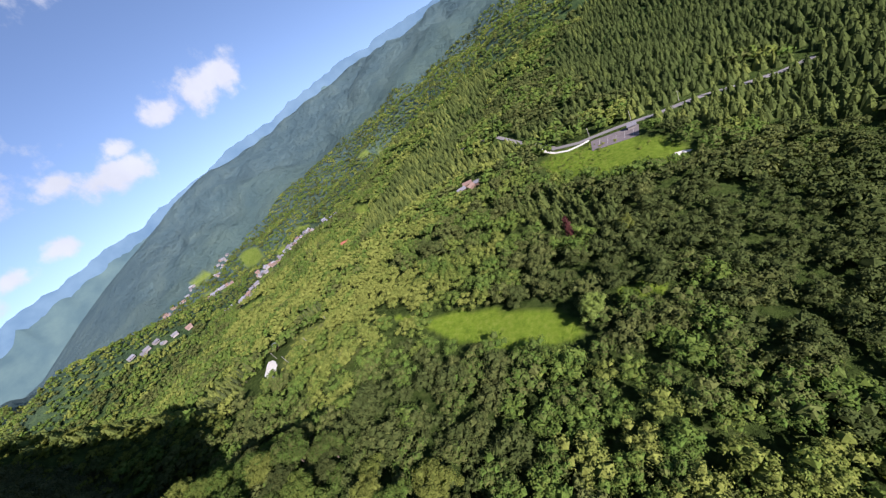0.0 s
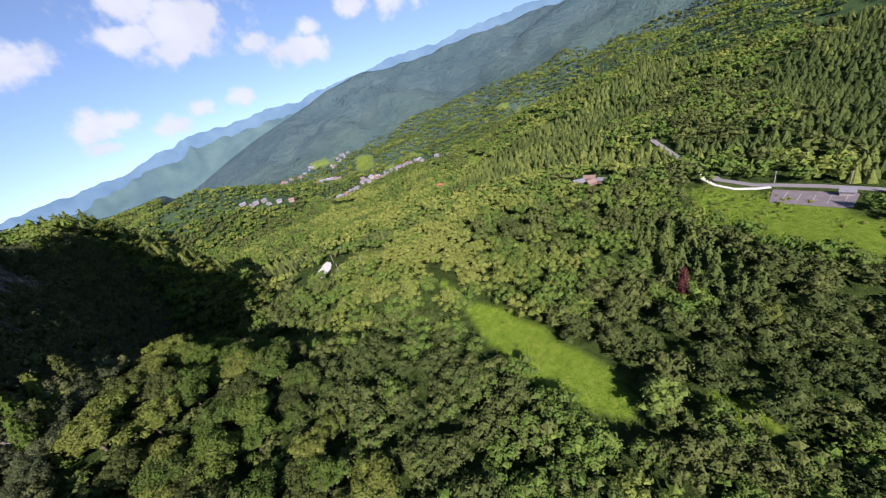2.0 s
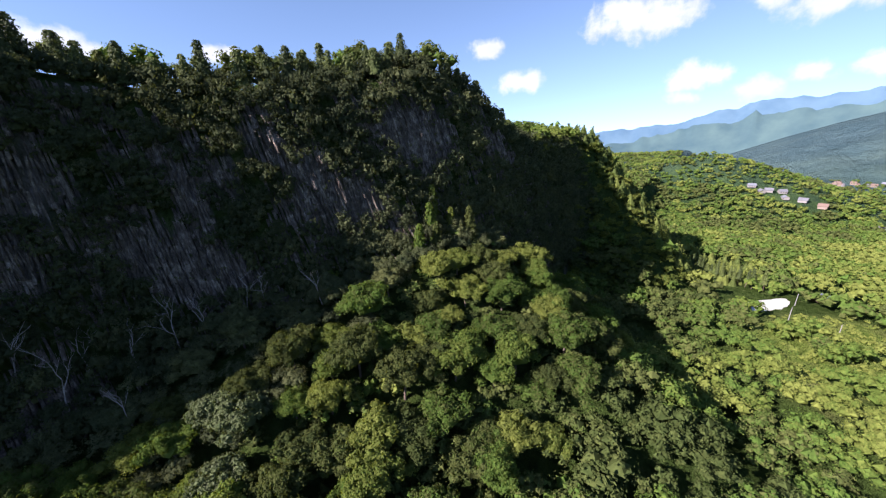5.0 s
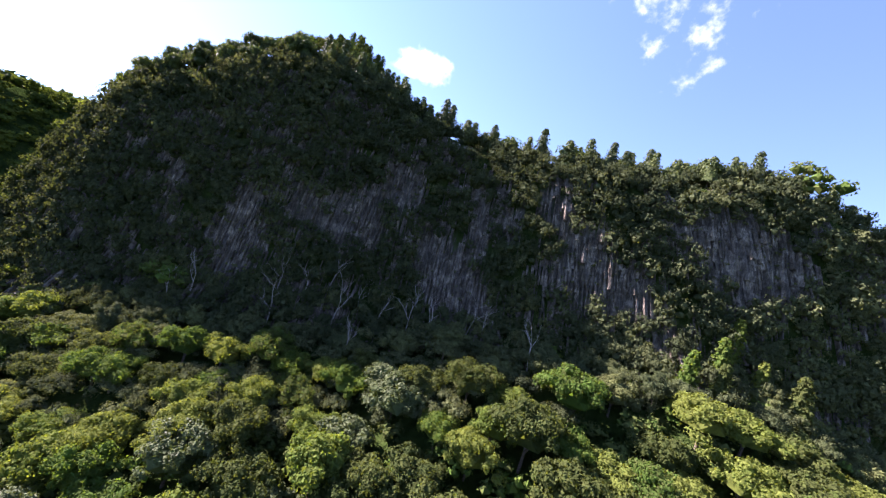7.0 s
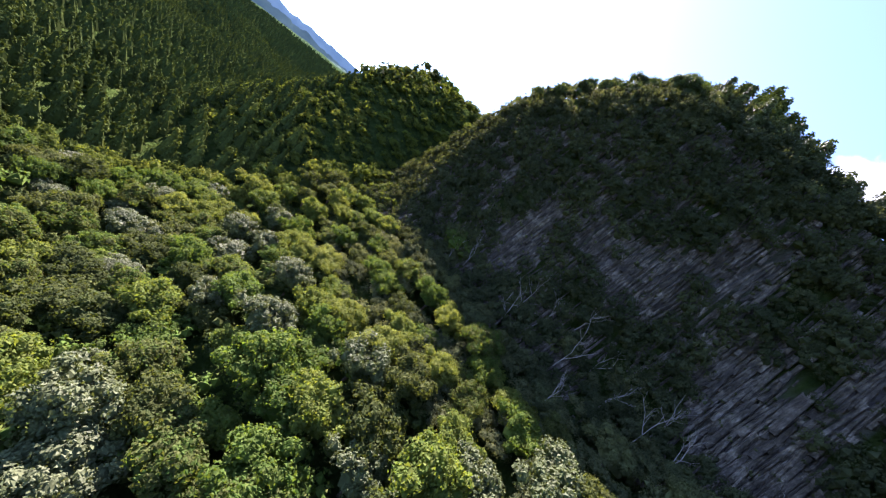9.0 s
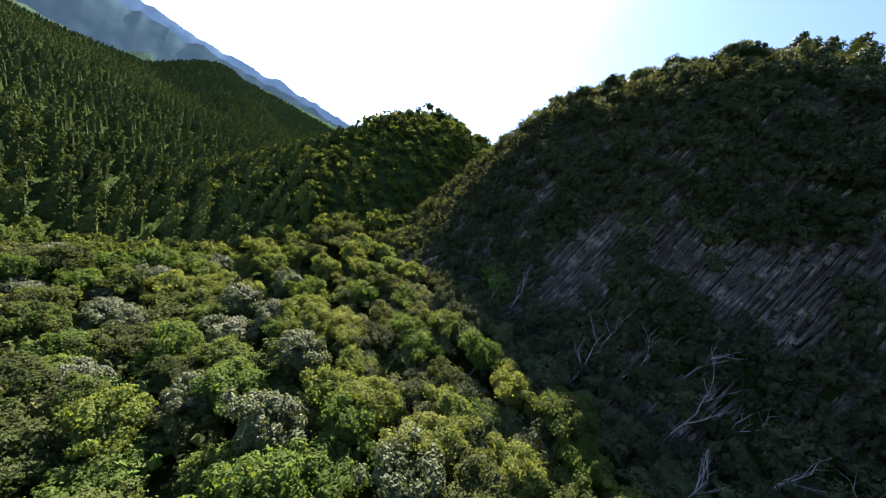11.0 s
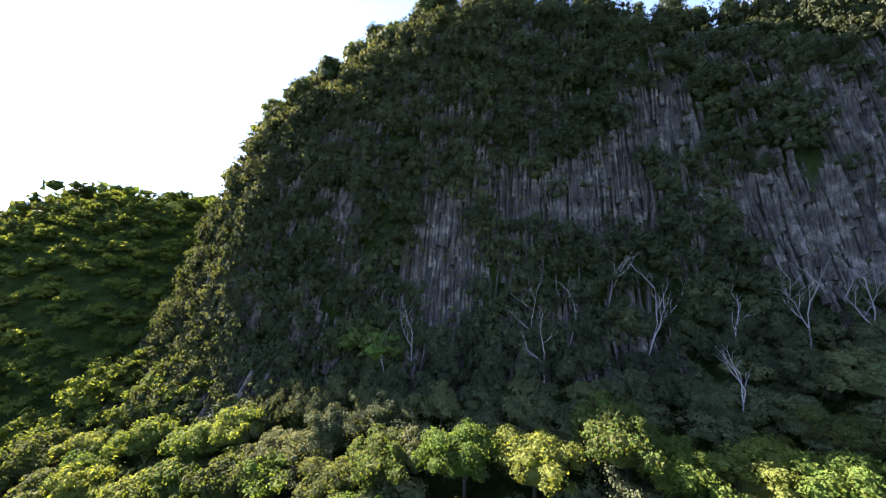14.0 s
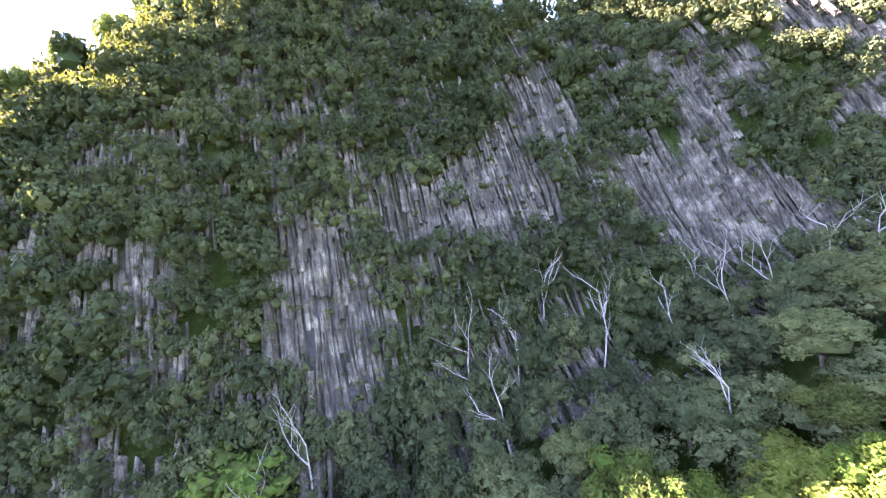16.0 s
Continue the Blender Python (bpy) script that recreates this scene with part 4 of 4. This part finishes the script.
wood("foot_thicket", "shaded trees crowding the foot of the cliff", fx, fy, land(fx, fy) + 4.6, TALL_B, cliff_leaves, 152, 0.5, 1.0, -0.1, 0.3)

gx, gy = spread(-104, 300, 142, 162, 5.2, 155)
gy = gy + bend_at(gx)
wood("crest_thicket", "dense dark bushes filling the wood along the crest", gx, gy, land(gx, gy) + 2.6, PLAIN_SHRUB, cliff_leaves, 156, 0.5, 1.0, -0.3)

# ---- dead trees at the foot of the cliff ----
def dead_tree(seed, tall):
    rg = np.random.default_rng(seed)
    seg = []

    def grow(p, d, length, r, depth):
        q = p
        for k in range(3):
            d = unit(d + rg.normal(0, 0.10, 3) + (0, 0, 0.10))
            n = q + d * length / 3
            seg.append((q, n, r * (1 - 0.25 * k), r * (0.75 - 0.22 * k)))
            q = n
            if depth and (k or depth < 3):
                side = unit(d + rg.normal(0, 0.62, 3) * (1, 0.8, 0.4))
                grow(q, side, length * rg.uniform(0.5, 0.8), r * 0.55, depth - 1)

    grow(np.zeros(3), np.array([rg.normal(0, 0.1), 0, 1.0]), tall * 0.66, 0.19, 3)
    return tagged(new("dead_tree", limb_mesh("dead_tree", seg, dead_wood, 5)), "bare bleached dead tree at the foot of the cliff", "dead tree", "dead trees below the cliff")


DEAD = [(-18, 127, 11), (-11, 126, 12), (-16, 120, 10), (2, 123, 14), (-42, 125, 12), (-3, 129, 10), (25, 120, 11), (10, 111, 10), (43, 117, 10), (8, 128, 9), (26, 126, 10), (47, 113, 11), (58, 101, 11), (31, 118, 10), (-46, 122, 8), (16, 122, 9)]
for k, (x, y, tall) in enumerate(DEAD):
    ob = dead_tree(200 + k, tall)
    ob.location = (x, y, land_at(x, y) + 2.0)
    ob.rotation_euler = (0, 0, k * 1.1)


# ---- things in the valley ----
def solid(name, pts, faces, material):
    me = bpy.data.meshes.new(name)
    me.from_pydata(pts, [], faces)
    me.materials.append(material)
    me.update()
    return me


def drape(name, outline, material, lift=0.25, label="", category=""):
    """A thin slab laid over the ground within an outline, with a skirt."""
    cx, cy = np.mean([p[0] for p in outline]), np.mean([p[1] for p in outline])
    pts = [(cx, cy, land_at(cx, cy) + lift)]
    n = len(outline)
    for f in (0.5, 1.0):
        pts += [(cx + (x - cx) * f, cy + (y - cy) * f, land_at(cx + (x - cx) * f, cy + (y - cy) * f) + lift) for x, y in outline]
    pts += [(x, y, land_at(x, y) - 1.0) for x, y in outline]
    faces = [(0, 1 + i, 1 + (i + 1) % n) for i in range(n)]
    for ringk in (0, 1):
        o = 1 + ringk * n
        faces += [(o + i, o + n + i, o + n + (i + 1) % n, o + (i + 1) % n) for i in range(n)]
    return tagged(new(name, solid(name, pts, faces, material)), label, category, kind="structure")


def blob(cx, cy, a, b, turn, seed, n=28):
    rg = np.random.default_rng(seed)
    k = rg.uniform(0.55, 1.3, n)
    k = (k + np.roll(k, 1) + np.roll(k, -1)) / 3
    c, s2 = math.cos(radians(turn)), math.sin(radians(turn))
    out = []
    for i in range(n):
        u, v = a * k[i] * math.cos(2 * math.pi * i / n), b * k[i] * math.sin(2 * math.pi * i / n)
        out.append((cx + u * c - v * s2, cy + u * s2 + v * c))
    return out


drape("sand_patch", blob(300, -33, 23, 8.5, -28, 5), sand_mat, 0.4, "pale bare sand at the edge of the clearing", "sand")
drape("bare_earth", blob(-34, -196, 5, 2.5, 20, 6), sand_mat, 0.4, "patch of bare brown earth in the lower field", "earth")
drape("car_park", [(28, -262), (-10, -267), (-10, -243), (25, -240)], asphalt, 0.3, "empty asphalt car park with worn markings", "car park")
line_mat = plain("worn_paint", (0.22, 0.22, 0.21), 0.8, 0.2)
for k in range(5):
    u = -6 + 6.5 * k
    drape("bay_line", [(u, -261), (u + 0.35, -261), (u + 0.1, -247), (u - 0.25, -247)], line_mat, 0.36, "worn pale parking bay line", "marking")


def ribbon(name, line, wide, material, lift, label, category):
    pts, faces = [], []
    fine = []
    for (x0, y0), (x1, y1) in zip(line, line[1:]):
        fine += [(x0 + (x1 - x0) * t / 6, y0 + (y1 - y0) * t / 6) for t in range(6)]
    fine.append(line[-1])
    for k, (x, y) in enumerate(fine):
        xa, ya = fine[max(k - 1, 0)]
        xb, yb = fine[min(k + 1, len(fine) - 1)]
        d = math.hypot(xb - xa, yb - ya)
        nx, ny = -(yb - ya) / d * wide / 2, (xb - xa) / d * wide / 2
        z = land_at(x, y) + lift
        pts += [(x - nx, y - ny, z), (x + nx, y + ny, z), (x - nx, y - ny, z - 1.2), (x + nx, y + ny, z - 1.2)]
        if k:
            o = 4 * k
            faces += [(o - 4, o, o + 1, o - 3), (o - 4, o - 2, o + 2, o), (o - 3, o + 1, o + 3, o - 1)]
    return tagged(new(name, solid(name, pts, faces, material)), label, category, kind="structure")


ribbon("road", ROAD, 5.5, plain("road_grey", (0.14, 0.14, 0.14), 0.9, 0.15), 0.4, "narrow grey asphalt road along the field", "road")
ribbon("track", [(78, -290), (72, -274), (60, -262), (48, -258), (36, -262), (30, -266)], 2.6, sand_mat, 0.45, "curved pale dirt track beside the road", "track")
ribbon("valley_road", [(240, -372), (225, -383), (210, -391), (192, -386), (165, -371), (152, -367)], 5, plain("pale_road", (0.22, 0.215, 0.20), 0.9, 0.15), 0.5, "pale road through the woods", "road")


def house(label, wall_c, roof_c, group, long=11, wide=8, high=3.4, rise=3.2):
    root = tagged(new("house"), label, "house", group)
    a, b = long / 2, wide / 2
    wall = solid("wall", [(-a, -b, -1), (a, -b, -1), (a, b, -1), (-a, b, -1), (-a, -b, high), (a, -b, high), (a, b, high), (-a, b, high), (-a, 0, high + rise * 0.92), (a, 0, high + rise * 0.92)],
                 [(0, 1, 5, 4), (1, 2, 6, 9, 5), (2, 3, 7, 6), (3, 0, 4, 8, 7)], wall_c)
    e, t = 0.7, 0.28
    ra, rb, drop = a + e, b + e, e * rise / b
    roof = solid("roof", [(-ra, -rb, high - drop), (ra, -rb, high - drop), (ra, 0, high + rise), (-ra, 0, high + rise), (ra, rb, high - drop), (-ra, rb, high - drop),
                          (-ra, -rb, high - drop + t), (ra, -rb, high - drop + t), (ra, 0, high + rise + t), (-ra, 0, high + rise + t), (ra, rb, high - drop + t), (-ra, rb, high - drop + t)],
                 [(0, 1, 2, 3), (3, 2, 4, 5), (6, 7, 8, 9), (9, 8, 10, 11), (0, 1, 7, 6), (5, 4, 10, 11), (0, 3, 9, 6), (3, 5, 11, 9), (1, 2, 8, 7), (2, 4, 10, 8)], roof_c)
    child("wall", wall, root)
    child("roof", roof, root)
    dark = bpy.data.materials.get("window_dark") or plain("window_dark", (0.03, 0.035, 0.04), 0.2, 0.1)
    for k in (-1, 0, 1):
        x = k * long * 0.3
        w = solid("window", [(x - 0.8, -b - 0.06, 1.1), (x + 0.8, -b - 0.06, 1.1), (x + 0.8, -b - 0.06, 2.5), (x - 0.8, -b - 0.06, 2.5), (x - 0.8, -b + 0.05, 1.1), (x + 0.8, -b + 0.05, 1.1), (x + 0.8, -b + 0.05, 2.5), (x - 0.8, -b + 0.05, 2.5)],
                  [(0, 1, 2, 3), (0, 4, 5, 1), (3, 2, 6, 7), (0, 3, 7, 4), (1, 5, 6, 2)], dark)
        child("window", w, root)
    return root


white_wall = plain("pale_plaster", (0.19, 0.185, 0.175), 0.85, 0.1)
tan_wall = plain("tan_plaster", (0.20, 0.16, 0.13), 0.85, 0.15)
brown_wall = plain("brown_boards", (0.12, 0.085, 0.06), 0.9, 0.2)
steel_roof = plain("dull_steel_roof", (0.11, 0.13, 0.16), 0.8, 0.2)
grey_roof = plain("grey_tiles", (0.12, 0.125, 0.14), 0.6, 0.25)
blue_roof = plain("blue_grey_tiles", (0.15, 0.165, 0.19), 0.5, 0.2)
red_roof = plain("red_tiles", (0.24, 0.085, 0.055), 0.7, 0.2)
brown_roof = plain("brown_tiles", (0.15, 0.105, 0.085), 0.7, 0.25)
pale_roof = plain("pale_metal_roof", (0.26, 0.27, 0.29), 0.4, 0.1)
VILLAGE = "houses of the valley village"
models = [house("white house with a grey tiled roof in the valley village", white_wall, grey_roof, VILLAGE),
          house("white house with a blue-grey roof in the valley village", white_wall, blue_roof, VILLAGE, 13, 9),
          house("tan house with a brown tiled roof in the valley village", tan_wall, brown_roof, VILLAGE, 10, 8),
          house("long hall with a pale metal roof in the valley village", white_wall, pale_roof, VILLAGE, 22, 12, 5, 2.2)]
for sx0, sy0, sx1, sy1 in STREETS:
    n = max(3, int(math.hypot(sx1 - sx0, sy1 - sy0) / 9))
    for k in range(n):
        t = (k + rng.uniform(0.2, 0.8)) / n
        x, y = sx0 + (sx1 - sx0) * t + rng.normal(0, 9), sy0 + (sy1 - sy0) * t + rng.normal(0, 11)
        root = models[rng.choice(4, p=(0.42, 0.25, 0.23, 0.10))]
        m = pose(x, y, land_at(x, y) + 1.0, 0, 0, rng.uniform(0, 360)) @ Matrix.Scale(rng.uniform(0.75, 1.1), 4)
        if root.name in placed:
            copy_thing(root, m).matrix_basis = m
        else:
            placed.add(root.name)
            root.matrix_basis = m
FARM = "houses in the wood clearing"
for k, (x, y, turn, roofm, l2, w2) in enumerate(((153, -252, 20, brown_roof, 12, 8), (145, -241, 70, brown_roof, 10, 7), (139, -248, 10, grey_roof, 9, 6), (156, -240, 40, grey_roof, 11, 8))):
    h = house("low house with a weathered tiled roof in a wood clearing", brown_wall, roofm, FARM, l2, w2, 3.6, 2.4)
    h.matrix_basis = pose(x, y, land_at(x, y) + 0.3, 0, 0, turn) @ Matrix.Scale(0.8, 4)
h = house("small red-roofed house standing alone in the woods", tan_wall, red_roof, "", 11, 8)
h.matrix_basis = pose(385, -252, land_at(385, -252) + 3, 0, 0, 30)
h = house("small shelter with a dark roof beside the car park", white_wall, grey_roof, "", 6, 4.5, 2.8, 1.8)
h.matrix_basis = pose(-5, -263, land_at(-5, -263) + 0.4, 0, 0, 8)
h = house("small shed with a grey roof beside the clearing", brown_wall, steel_roof, "", 13, 5, 2.6, 0.8)
h.matrix_basis = pose(332, -63, land_at(332, -63) + 0.3, 0, 0, -30)


def pole(x, y, tall, label):
    root = tagged(new("utility_pole"), label, "pole", "utility poles")
    child("post", limb_mesh("post", [((0, 0, -1), (0, 0, tall), 0.22, 0.15)], pole_mat, 8), root)
    child("crossarm", limb_mesh("crossarm", [((-0.9, 0, tall - 0.8), (0.9, 0, tall - 0.8), 0.08, 0.08)], pole_mat, 6), root)
    root.location = (x, y, land_at(x, y))


pole_mat = plain("grey_concrete", (0.24, 0.235, 0.22), 0.8, 0.1)
for x, y in ((252, -56), (243, -78), (310, -48), (272, -40), (30, -274), (-4, -282), (60, -286), (-40, -296)):
    pole(x, y, 9, "grey concrete utility pole beside the road")
